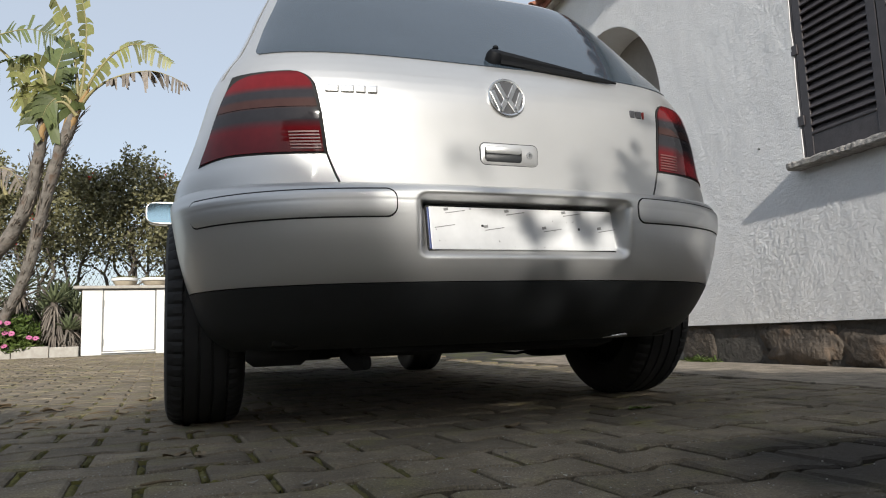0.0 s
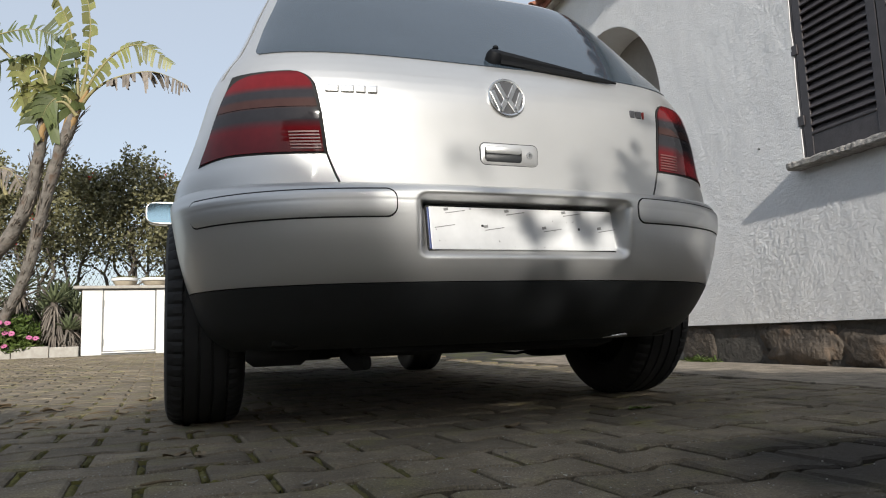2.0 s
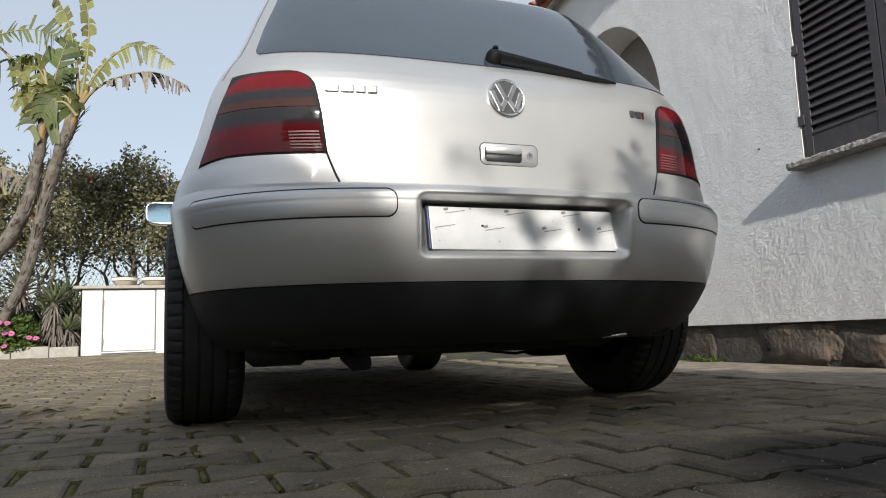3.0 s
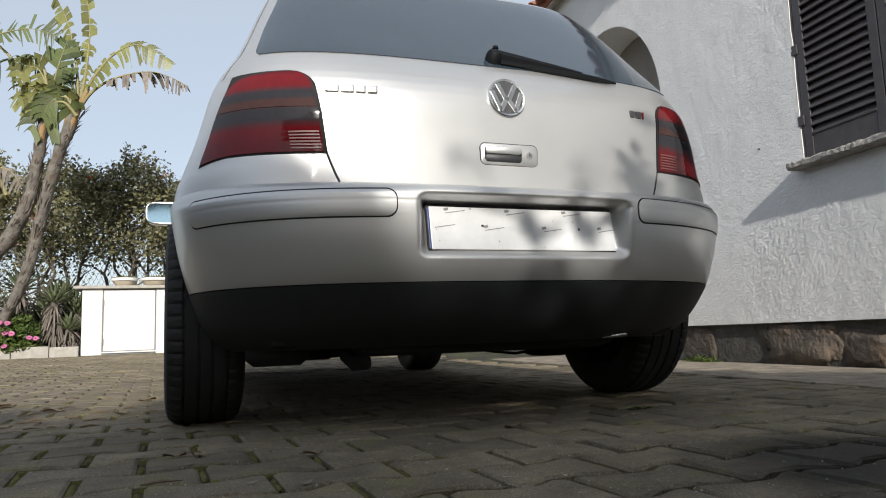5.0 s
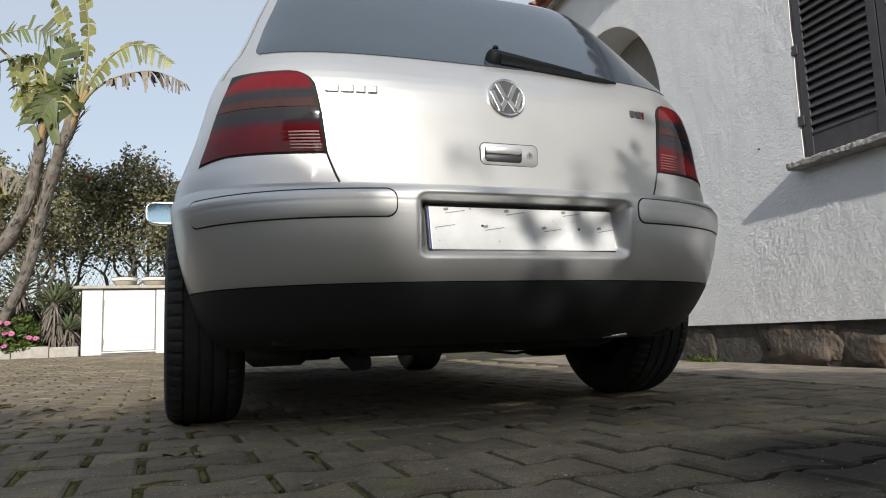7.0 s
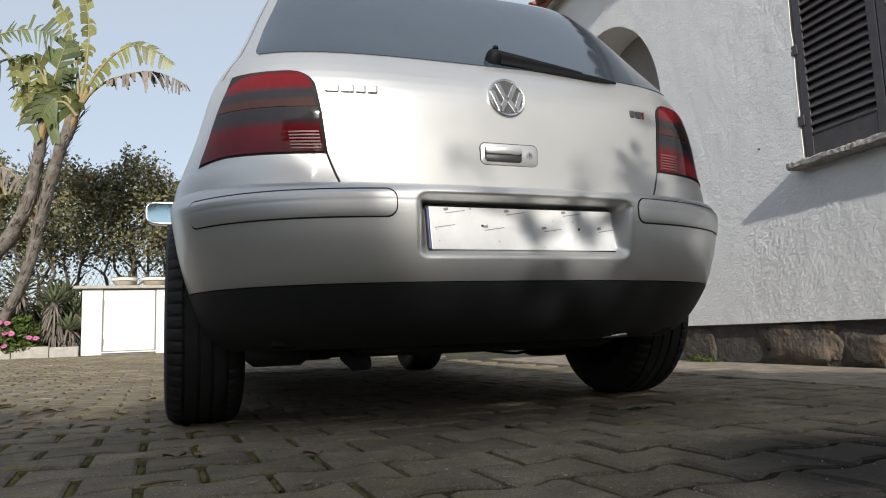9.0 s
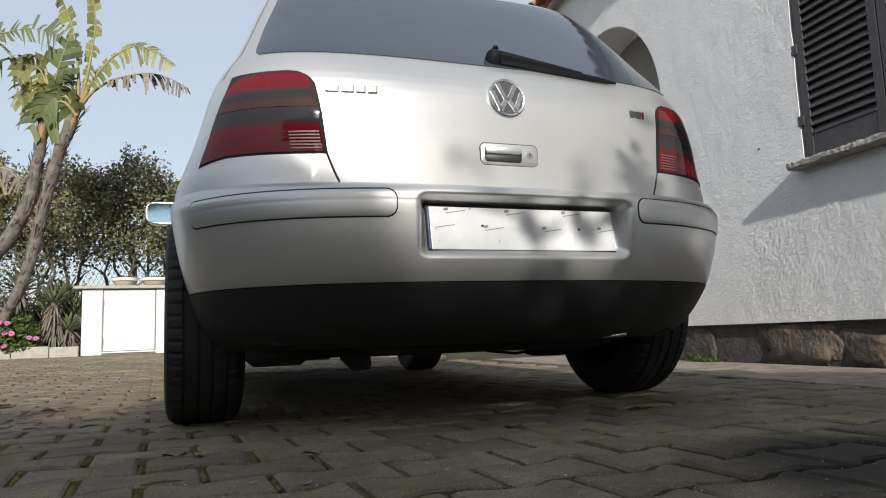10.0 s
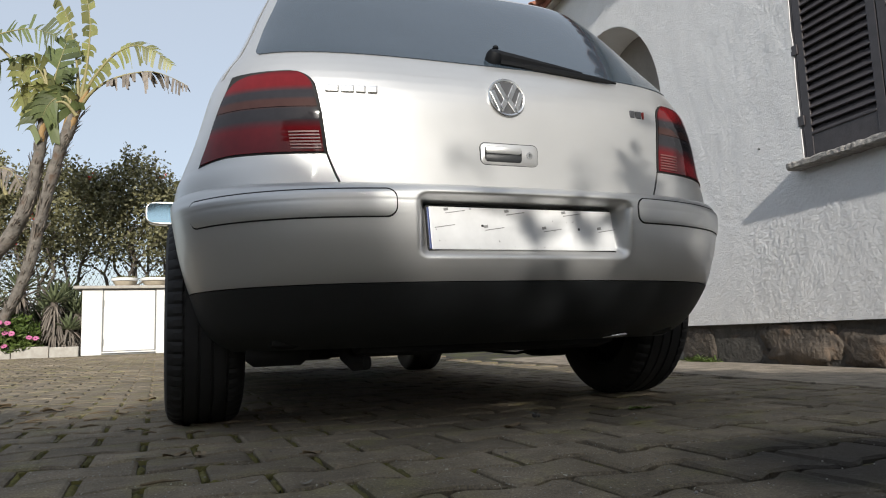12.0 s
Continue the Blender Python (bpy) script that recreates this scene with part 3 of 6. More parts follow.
def sharp(o, angle=40):
    """Smooth shading that keeps the hard edges."""
    bm = bmesh.new()
    bm.from_mesh(o.data)
    bmesh.ops.remove_doubles(bm, verts=bm.verts, dist=1e-5)
    bmesh.ops.recalc_face_normals(bm, faces=bm.faces)
    for e in bm.edges:
        e.smooth = not (len(e.link_faces) == 2 and e.calc_face_angle(0.0) > radians(angle))
    for f in bm.faces:
        f.smooth = True
    bm.to_mesh(o.data)
    bm.free()
    return o


# the seam between tailgate and lamps, and the side edges above the lamps
def seam(z):
    base = float(np.interp(z, [0.60, 0.645, 0.695, 0.80, 0.88, 0.92], [0.452, 0.472, 0.489, 0.501, 0.515, 0.522]))
    r, d = 0.05, max(0.0, 0.919 - z)
    return base + (r - math.sqrt(max(0.0, r * r - (r - d) ** 2)) if d < r else 0.0)


def gate_side(z):
    return float(np.interp(z, [0.92, 0.96, 1.0, 1.1, 1.2, 1.3, 1.37], [0.730, 0.710, 0.682, 0.646, 0.612, 0.576, 0.548]))


def glass_side(z):
    return float(np.interp(z, [0.97, 1.0, 1.1, 1.2, 1.3, 1.40], [0.652, 0.647, 0.618, 0.582, 0.548, 0.518]))


def lamp_out(z):
    return float(np.interp(z, [0.68, 0.72, 0.80, 0.88, 0.93], [0.276, 0.275, 0.262, 0.248, 0.250]))


def build_car():
    car = thing("car", pose(0, 0, 0), "parked silver hatchback car seen from behind", "car")
    B = BODY

    def put(name, piece, material, label="", parent=None, angle=40):
        return sharp(obj(name, piece[0], piece[1], material, parent or car, label), angle)

    # dark shell under the gaps
    put("inner_shell", patch(B, 0.58, 1.40, lambda z: -89, lambda z: 89, 60, 30, -0.016, 0), GAP)
    # tailgate: lower panel between the lamps, upper panel round the glass
    lower = patch(B, 0.6195, 0.9192, lambda z: th_x(B, z, -seam(z)), lambda z: th_x(B, z, seam(z)), 130, 110, 0.0, 0.014)
    upper = patch(B, 0.9188, 0.991, lambda z: th_x(B, z, -gate_side(z)), lambda z: th_x(B, z, gate_side(z)), 110, 18, 0.0002, 0.0)
    side_l = patch(B, 0.991, 1.405, lambda z: th_x(B, z, -gate_side(z)), lambda z: th_x(B, z, -glass_side(z) + 0.01), 8, 24, 0.0, 0.014)
    side_r = patch(B, 0.991, 1.405, lambda z: th_x(B, z, glass_side(z) - 0.01), lambda z: th_x(B, z, gate_side(z)), 8, 24, 0.0, 0.014)
    top = patch(B, 1.378, 1.405, lambda z: th_x(B, z, -glass_side(z)), lambda z: th_x(B, z, glass_side(z)), 60, 5, 0.0, 0.014)
    gate = put("tailgate", join(lower, upper, side_l, side_r, top), SILVER, "silver metallic tailgate")
    glass = put("rear_window", patch(B, 0.984, 1.385, lambda z: th_x(B, z, -glass_side(z)), lambda z: th_x(B, z, glass_side(z)), 70, 26, 0.003, 0.008, 0.016, bow=lambda th, z: 0.0), GLASS, "tinted rear window")
    # quarter panels
    for s in (-1, 1):
        def lim(f, g, s=s):
            return (lambda z: f(z), lambda z: g(z)) if s > 0 else (lambda z: -g(z), lambda z: -f(z))
        a, b = lim(lambda z: th_x(B, z, seam(z) + 0.006), lambda z: 89.5)
        low = patch(B, 0.612, 0.692, a, b, 50, 10, 0.0, 0.014)
        a, b = lim(lambda z: th_y(B, z, lamp_out(z)) , lambda z: 89.5)
        mid = patch(B, 0.692, 0.925, a, b, 24, 26, 0.0, 0.014)
        a, b = lim(lambda z: th_x(B, z, gate_side(z) + 0.006), lambda z: 89.5)
        up = patch(B, 0.925, 1.405, a, b, 20, 26, 0.0, 0.014)
        put("quarter_panel", join(low, mid, up), SILVER, "silver rear quarter panel")
        # lamp in its coloured fields
        lamp = new("tail_lamp")
        lamp.parent = car
        sag = lambda th, z: -0.020 * step(abs(th), 48, 74) * (1 - step(z, 0.69, 0.78))
        bounds = [(0.697, 0.8135, LAMP), (0.8150, 0.914, LAMP)]
        a, b = lim(lambda z: th_x(B, z, seam(z) + 0.004), lambda z: th_y(B, z, lamp_out(z) - 0.002))
        put("lamp_housing", patch(B, 0.693, 0.9195, a, b, 40, 60, 0.001, 0.03, bow=sag), GAP, parent=lamp)
        for i, (z0, z1, m) in enumerate(bounds):
            def edge(z, out):
                r = 0.046
                d = min(0.914 - z, 1.0)
                inset = r - math.sqrt(max(0, r * r - (r - d) ** 2)) if d < r else 0.0
                if out:
                    return th_y(B, z, lamp_out(z) - 0.008 - inset * 1.5)
                return th_x(B, z, seam(z) + 0.009)
            a, b = lim(lambda z: edge(z, 0), lambda z: edge(z, 1))
            put("lens", patch(B, z0, z1, a, b, 44, 24, 0.004, 0.006, bow=sag), m, parent=lamp)
        for k in range(6):
            z = 0.704 + 0.0085 * k
            a, b = lim(lambda z: th_x(B, z, seam(z) + 0.014), lambda z: th_x(B, z, seam(z) + 0.086))
            put("reversing_rib", patch(B, z, z + 0.0036, a, b, 10, 2, 0.0065, 0.004), LAMP_CLEAR, parent=lamp)
    # bumper with the plate recess
    C = BUMPER
    def arch_edge(z):
        d = 0.372 ** 2 - (z - 0.315) ** 2
        return 0.76 - math.sqrt(max(d, 0.0))
    ends = (lambda z: -th_y(C, z, min(arch_edge(z), 0.46)), lambda z: th_y(C, z, min(arch_edge(z), 0.46)))
    def pocket(x, z):
        deep = 0.020 + math.tan(radians(9.1)) * (z - 0.4424) - at(C, th_x(C, z, x), z).y
        return -deep * step(-rounded(x, z, 0.0, 0.500, 0.296, 0.077, 0.024), -0.004, 0.026)
    bump = put("bumper", patch(C, 0.366, 0.617, ends[0], ends[1], 440, 90, 0.0, 0.02, shape=pocket), SILVER, "silver painted rear bumper", angle=60)
    put("valance", patch(C, 0.212, 0.363, ends[0], ends[1], 120, 24, 0.001, 0.02), BLACK_PLASTIC, "black plastic lower bumper")
    for s in (-1, 1):
        inner = 0.320 if s > 0 else 0.349
        a = (lambda z: th_x(C, z, inner)) if s > 0 else (lambda z: -th_y(C, z, 0.252))
        b = (lambda z: th_y(C, z, 0.252)) if s > 0 else (lambda z: -th_x(C, z, inner))
        put("rub_strip_gap", patch(C, 0.5150, 0.5860, a, b, 70, 14, 0.0012, 0.004, 0.026), GAP, parent=bump)
        a2 = (lambda z: th_x(C, z, inner + 0.003)) if s > 0 else (lambda z: -th_y(C, z, 0.249))
        b2 = (lambda z: th_y(C, z, 0.249)) if s > 0 else (lambda z: -th_x(C, z, inner + 0.003))
        crown = lambda x, z: 0.0018 * max(0.0, 1 - ((z - 0.5505) / 0.0325) ** 4)
        put("rub_strip", patch(C, 0.5190, 0.5820, a2, b2, 70, 22, 0.0018, 0.006, 0.024, shape=crown), SILVER, parent=bump)
    # plate
    tilt = 9.1
    plate = part("registration_plate", boxbm(-0.26, 0.26, -0.0018, 0.0018, 0, 0.11, 0.0016), PLATE, car, "white plate blank with scattered small print")
    plate.matrix_basis = pose(0, 0.002, 0.4424, -tilt)
    pb = part("plate_holder", boxbm(-0.268, 0.262, 0.003, 0.010, -0.008, 0.116, 0.002), GAP, plate)
    part("blue_edge", boxbm(-0.2655, -0.2605, -0.002, 0.003, 0.002, 0.108, 0.001), PLATE_BLUE, plate)
    for sx, sz in ((-0.122, 0.062), (0.154, 0.058)):
        part("screw_hole", boxbm(sx - 0.003, sx + 0.003, -0.0024, -0.0017, sz - 0.003, sz + 0.003, 0.0002), GAP, plate)
    for bx, bz in ((-0.215, 0.098), (-0.05, 0.097), (0.115, 0.098), (-0.245, 0.06), (-0.112, 0.055), (0.052, 0.054), (0.217, 0.056)):
        m = pose(bx, -0.0021, bz, 0, -9, 0)
        if bx > -0.23:
            part("print_bar", boxbm(-0.006, 0.006, -0.0003, 0.0003, 0.002, 0.009, 0.0, m), PLATE_INK, plate)
        part("print_bar", boxbm(-0.004, 0.05, -0.0003, 0.0003, -0.0052, -0.0032, 0.0, m), PLATE_INK, plate)
    # emblem and badges on the tailgate
    c = at(B, 0, 0.872) + Vector((0, -0.001, 0))
    em = new("emblem")
    em.parent = car
    em.matrix_basis = Matrix.Translation(c) @ pose(0, 0, 0, 84, 0, 0)
    v, f = lathe([(0.0, 0.004), (0.047, 0.004), (0.0485, 0.0065), (0.053, 0.0075), (0.0555, 0.005), (0.056, -0.004)], 64)
    sharp(obj("emblem_ring", v, f, CHROME, em, "chrome ring"))
    v, f = lathe([(0.0, 0.0046), (0.0465, 0.0046), (0.0465, 0.003)], 48)
    sharp(obj("emblem_field", v, f, BADGE_GREY, em))
    for x0, z0, x1, z1 in ((-0.026, 0.036, -0.006, -0.004), (0.026, 0.036, 0.006, -0.004), (-0.043, 0.014, -0.022, -0.038), (0.043, 0.014, 0.022, -0.038), (-0.022, -0.038, 0.0, -0.002), (0.022, -0.038, 0.0, -0.002)):
        d = Vector((x1 - x0, z1 - z0, 0))
        m = Matrix.Translation(((x0 + x1) / 2, (z0 + z1) / 2, 0.006)) @ pose(0, 0, 0, 0, 0, math.degrees(math.atan2(d.y, d.x)))
        part("emblem_bar", boxbm(-d.length / 2 - 0.002, d.length / 2 + 0.002, -0.0070, 0.0070, -0.003, 0.0026, 0.0014, m), CHROME, em)
    # badges: plain raised shapes
    def badge(name, x, z, w, h, material, bars):
        o = new(name)
        o.parent = car
        p = at(B, th_x(B, z, x), z)
        n = nrm(B, th_x(B, z, x), z)
        o.matrix_basis = Matrix.Translation(p) @ pose(0, 0, 0, 3, 0, math.degrees(math.atan2(n.x, -n.y)) if n.y else 0)
        for k, (bx, bw, m) in enumerate(bars):
            part("badge_block", boxbm(bx, bx + bw, -0.0050, 0.004, -h / 2, h / 2, 0.0042 if bw > 0.012 else 0.0025), m, o)
        return o
    badge("name_badge", -0.428, 0.864, 0.13, 0.021, CHROME, [(-0.066, 0.036, CHROME), (-0.026, 0.034, CHROME), (0.012, 0.026, CHROME), (0.042, 0.026, CHROME)])
    badge("engine_badge", 0.444, 0.864, 0.07, 0.022, BADGE_GREY, [(-0.038, 0.018, BADGE_GREY), (-0.016, 0.022, BADGE_GREY), (0.010, 0.006, BADGE_RED)])
    # handle with lock
    hz = 0.710
    hp = at(B, 0, hz)
    hd = new("tailgate_handle")
    hd.parent = car
    hd.matrix_basis = Matrix.Translation(hp) @ pose(-0.004, 0, 0, 0, 0, 0)
    def plate_rr(x0, x1, z0, z1, y0, y1, r, n=8):
        pts = []
        for cx, cz, a0 in ((x1 - r, z1 - r, 0), (x0 + r, z1 - r, 90), (x0 + r, z0 + r, 180), (x1 - r, z0 + r, 270)):
            pts += [(cx + r * math.cos(radians(a0 + 90 * i / n)), cz + r * math.sin(radians(a0 + 90 * i / n))) for i in range(n + 1)]
        k = len(pts)
        e = 0.0015
        vs = [(x, y1, z) for x, z in pts] + [(x, y0 + e, z) for x, z in pts] + [(x * (1 - e / 0.08) + (x0 + x1) / 2 * e / 0.08, y0, z + (e if z < (z0 + z1) / 2 else -e)) for x, z in pts]
        fs = [(i, (i + 1) % k, k + (i + 1) % k, k + i) for i in range(k)] + [(k + i, k + (i + 1) % k, 2 * k + (i + 1) % k, 2 * k + i) for i in range(k)] + [tuple(range(2 * k, 3 * k))]
        return vs, fs
    def hput(name, piece, m, label=""):
        return sharp(obj(name, piece[0], piece[1], m, hd, label), 50)
    hput("bezel_gap", plate_rr(-0.0865, 0.0865, -0.0315, 0.0315, -0.0012, 0.01, 0.016), GAP)
    hput("bezel", plate_rr(-0.084, 0.084, -0.029, 0.029, -0.004, 0.01, 0.014), SILVER, "silver handle surround")
    hput("grip_recess", plate_rr(-0.074, 0.036, -0.0225, 0.0235, -0.0046, 0.01, 0.010), GAP)
    hput("grip", plate_rr(-0.071, 0.033, 0.001, 0.0215, -0.009, 0.0, 0.007), SILVER)
    hput("grip_lower", plate_rr(-0.071, 0.033, -0.0205, 0.0005, -0.0055, 0.0, 0.006), BLACK_PLASTIC)
    v, f = lathe([(0.0, 0.003), (0.008, 0.003), (0.0095, 0.001), (0.0105, -0.004)], 24)
    lk = moved((v, f), pose(0.058, -0.005, 0.0, 90))
    hput("lock", lk, CHROME)
    part("key_slot", boxbm(0.0572, 0.0588, -0.0088, -0.0078, -0.005, 0.005), GAP, hd)
    # wiper
    wp = new("rear_wiper")
    wp.parent = car
    def onglass(x, z, o=0.02):
        th = th_x(B, z, x)
        return at(B, th, z) + nrm(B, th, z) * o
    v, f = tube([onglass(0.006, 1.012, 0.0), onglass(0.006, 1.014, 0.018), onglass(0.008, 1.016, 0.030), onglass(0.008, 1.016, 0.034)], [0.026, 0.024, 0.018, 0.006], 16)
    sharp(obj("wiper_base", v, f, WIPER, wp))
    v, f = lathe([(0.0, 0.010), (0.007, 0.008), (0.010, 0.0)], 14)
    sharp(obj("washer_jet", *moved((v, f), Matrix.Translation(onglass(0.022, 1.045, 0.020)))[:2], WIPER, wp))
    v, f = tube([onglass(0.006 + 0.030 * i, 1.016 - 0.0040 * i, 0.016 - 0.0004 * i) for i in range(10)], [0.019 - 0.0014 * i for i in range(10)], 8)
    sharp(obj("wiper_arm", v, f, WIPER, wp))
    v, f = tube([onglass(0.02 + 0.031 * i, 0.998 - 0.0028 * i, 0.009) for i in range(13)], [0.009] * 10 + [0.008, 0.006, 0.003], 6)
    sharp(obj("wiper_blade", v, f, WIPER, wp))
    # full body forward of the rear: plan loops from sill to roof
    sec = [  # z, half width, start y, end y, front corner depth
        (0.62, 0.854, 0.50, 4.09, 0.55), (0.66, 0.845, 0.50, 4.08, 0.58), (0.72, 0.821, 0.50, 4.06, 0.6), (0.80, 0.792, 0.50, 3.95, 0.9), (0.87, 0.773, 0.498, 3.66, 0.7), (0.92, 0.758, 0.483, 3.40, 0.5), (0.96, 0.743, 0.47, 3.16, 0.40),
        (1.00, 0.703, 0.44, 3.02, 0.36), (1.10, 0.665, 0.518, 2.82, 0.32), (1.20, 0.630, 0.60, 2.62, 0.30), (1.30, 0.591, 0.683, 2.42, 0.30), (1.37, 0.560, 0.742, 2.28, 0.30), (1.41, 0.543, 0.788, 2.18, 0.30)]
    loops = []
    for z, hw, ya, yb, fd in sec:
        pts = [(hw, ya + (yb - fd - ya) * i / 10) for i in range(10)]
        pts += [(hw * math.cos(radians(a)) ** 0.62, yb - fd + fd * math.sin(radians(a)) ** 0.75) for a in range(0, 91, 9)]
        full = [(-x, y) for x, y in pts] + [(x, y) for x, y in pts[-2::-1]]
        loops.append([(x, y, z) for x, y in full])
    n = len(loops[0])
    vs = [p for l in loops for p in l]
    fs = [(j * n + i, j * n + i + 1, (j + 1) * n + i + 1, (j + 1) * n + i) for j in range(len(loops) - 1) for i in range(n - 1)]
    put("body_shell", (vs, fs), SILVER, "silver body sides and bonnet", angle=50)
    # roof
    vs, fs = [], []
    nr, nc = 26, 48
    for j in range(nr + 1):
        u = (j / nr) ** 1.6
        swell = math.sin(math.pi / 2 * min(1.0, u / 0.22)) ** 0.8 * (1 - 0.5 * max(0.0, (u - 0.8) / 0.2) ** 2)
        for i in range(nc + 1):
            p = at(B, -89.5 + 179.0 * i / nc, 1.404)
            t = min(1.0, abs(p.x) / 0.545)
            vs.append((p.x, p.y + (2.20 - p.y) * u, 1.404 + 0.044 * (1 - t ** 4) ** 0.8 * swell))
    n = nc + 1
    fs = [(j * n + i, j * n + i + 1, (j + 1) * n + i + 1, (j + 1) * n + i) for j in range(nr) for i in range(nc)]
    put("roof", (vs, fs), SILVER, "silver roof")
    # side windows and windscreen
    for s in (-1, 1):
        for y0, y1 in ((0.95, 1.55), (1.62, 2.45)):
            vs = []
            for z in (0.985, 1.09, 1.2, 1.32):
                hw = float(np.interp(z, [q[0] for q in sec], [q[1] for q in sec])) + 0.004
                fr = float(np.interp(z, [0.985, 1.32], [0, 0.28])) if y1 > 2 else 0
                bk = float(np.interp(z, [0.985, 1.32], [0, 0.10])) if y1 < 2 else 0
                for k in range(5):
                    vs.append((s * hw, y0 + bk + (y1 - fr - y0 - bk) * k / 4, z))
            put("side_window", (vs, [(j * 5 + i, j * 5 + i + 1, j * 5 + i + 6, j * 5 + i + 5) for j in range(3) for i in range(4)]), GLASS, "tinted side window")
    vs = []
    for z, hw, yb in ((1.0, 0.70, 3.03), (1.1, 0.66, 2.83), (1.2, 0.61, 2.63), (1.32, 0.545, 2.395)):
        for i in range(9):
            t = 2 * i / 8 - 1
            vs.append((hw * t, yb + 0.012 - 0.13 * abs(t) ** 2.6, z))
    put("windscreen", (vs, [(j * 9 + i, j * 9 + i + 1, j * 9 + i + 10, j * 9 + i + 9) for j in range(3) for i in range(8)]), GLASS, "tinted windscreen")
    # sills, front bumper, inner arches and underbody
    for s in (-1, 1):
        put("sill_panel", boxpiece(s * 0.80 - 0.045, s * 0.80 + 0.045, 1.14, 2.90, 0.20, 0.63), SILVER)
        put("arch_liner", arch_liner(s, 0.76), UNDER)
        put("arch_liner", arch_liner(s, 3.27), UNDER)
    part("front_bumper", boxbm(-0.80, 0.80, 3.66, 4.12, 0.22, 0.64, 0.06), SILVER, car)
    part("floor_pan", boxbm(-0.58, 0.58, 0.62, 4.0, 0.215, 0.60, 0.02), UNDER, car)
    part("spare_wheel_well", boxbm(-0.40, 0.40, 0.22, 0.72, 0.186, 0.58, 0.05), UNDER, car)
    part("rear_beam", boxbm(-0.64, 0.64, 0.70, 0.82, 0.176, 0.32, 0.03), UNDER, car)
    part("rear_crash_box", boxbm(-0.62, 0.62, 0.24, 0.60, 0.215, 0.60, 0.03), UNDER, car)
    part("spring_arm", boxbm(0.36, 0.50, 0.66, 0.80, 0.150, 0.26, 0.03), UNDER, car)
    part("spring_arm", boxbm(-0.50, -0.36, 0.66, 0.80, 0.172, 0.26, 0.03), UNDER, car)
    ex = new("exhaust")
    ex.parent = car
    v, f = tube([(-0.665, 0.38, 0.215), (-0.645, 0.38, 0.215), (-0.52, 0.38, 0.215), (-0.50, 0.38, 0.215)], [0.03, 0.046, 0.046, 0.03], 18)
    sharp(obj("silencer", v, f, UNDER, ex, "dark exhaust silencer"))
    v, f = tube([(-0.52, 0.42, 0.215), (-0.42, 0.8, 0.22), (-0.2, 1.2, 0.23), (-0.1, 3.0, 0.23)], 0.025, 10)
    sharp(obj("exhaust_pipe", v, f, UNDER, ex))
    v, f = tube([(-0.405, 0.36, 0.24), (-0.40, 0.33, 0.19), (-0.385, 0.30, 0.170), (-0.36, 0.27, 0.172)], [0.018, 0.022, 0.022, 0.020], 12)
    sharp(obj("tailpipe", v, f, UNDER, ex))
    # chrome loop added to stand in for a bright glint at the valance lip
    v, f = tube([(0.315, 0.172, 0.214), (0.330, 0.152, 0.2175), (0.375, 0.152, 0.222), (0.392, 0.172, 0.224)], [0.003, 0.0055, 0.006, 0.004], 10)
    sharp(obj("glint_loop", v, f, CHROME, car, "bright metal loop added for a glint under the bumper"))
    v, f = tube([(0.17, 0.72, 0.180), (0.22, 0.72, 0.172), (0.30, 0.72, 0.163), (0.38, 0.72, 0.175)], 0.005, 8)
    sharp(obj("handbrake_cable", v, f, UNDER, car))
    # mirrors
    for s in (-1, 1):
        mr = new("door_mirror")
        mr.parent = car
        mr.matrix_basis = pose(s * 0.93, 2.50, 0.955)
        bm = bmesh.new()
        bmesh.ops.create_uvsphere(bm, u_segments=28, v_segments=16, radius=1.0)
        for v in bm.verts:
            q = [math.copysign(abs(k) ** 0.6, k) for k in v.co]
            v.co = Vector((q[0] * 0.102, max(q[1], -0.35) * 0.09, q[2] * 0.062))
        part("mirror_housing", bm, SILVER, mr, "silver mirror housing", smooth=True)
        v, f = patch_rr(0.092, 0.053, 0.03, -0.0335)
        sharp(obj("mirror_glass", v, f, MIRROR, mr, "mirror glass reflecting blue sky"))
        part("mirror_arm", boxbm(-s * 0.06 - 0.05, -s * 0.06 + 0.05, -0.02, 0.05, -0.075, -0.035, 0.01), BLACK_PLASTIC, mr)
    return car


def boxpiece(x0, x1, y0, y1, z0, z1):
    bm = boxbm(x0, x1, y0, y1, z0, z1, 0.02)
    bm.verts.index_update()
    v = [p.co.copy() for p in bm.verts]
    f = [tuple(p.index for p in q.verts) for q in bm.faces]
    bm.free()
    return v, f


def arch_liner(s, yc):
    vs, fs = [], []
    n = 20
    for i in range(n + 1):
        a = math.pi * (0.10 + 0.80 * i / n)
        y, z = yc + 0.368 * math.cos(a), 0.315 + 0.33 * math.sin(a)
        vs += [(s * 0.79, y, z), (s * 0.56, y, z)]
    fs = [(2 * i, 2 * i + 1, 2 * i + 3, 2 * i + 2) for i in range(n)]
    fs.append(tuple(2 * i + 1 for i in range(n + 1)))
    return vs, fs


def patch_rr(hx, hz, r, y, n=8):
    pts = []
    for cx, cz, a0 in ((hx - r, hz - r, 0), (-hx + r, hz - r, 90), (-hx + r, -hz + r, 180), (hx - r, -hz + r, 270)):
        pts += [(cx + r * math.cos(radians(a0 + 90 * i / n)), cz + r * math.sin(radians(a0 + 90 * i / n))) for i in range(n + 1)]
    k = len(pts)
    vs = [(x, y, z) for x, z in pts] + [(x, y + 0.006, z) for x, z in pts]
    return vs, [tuple(range(k))] + [(i, k + i, k + (i + 1) % k, (i + 1) % k) for i in range(k)]


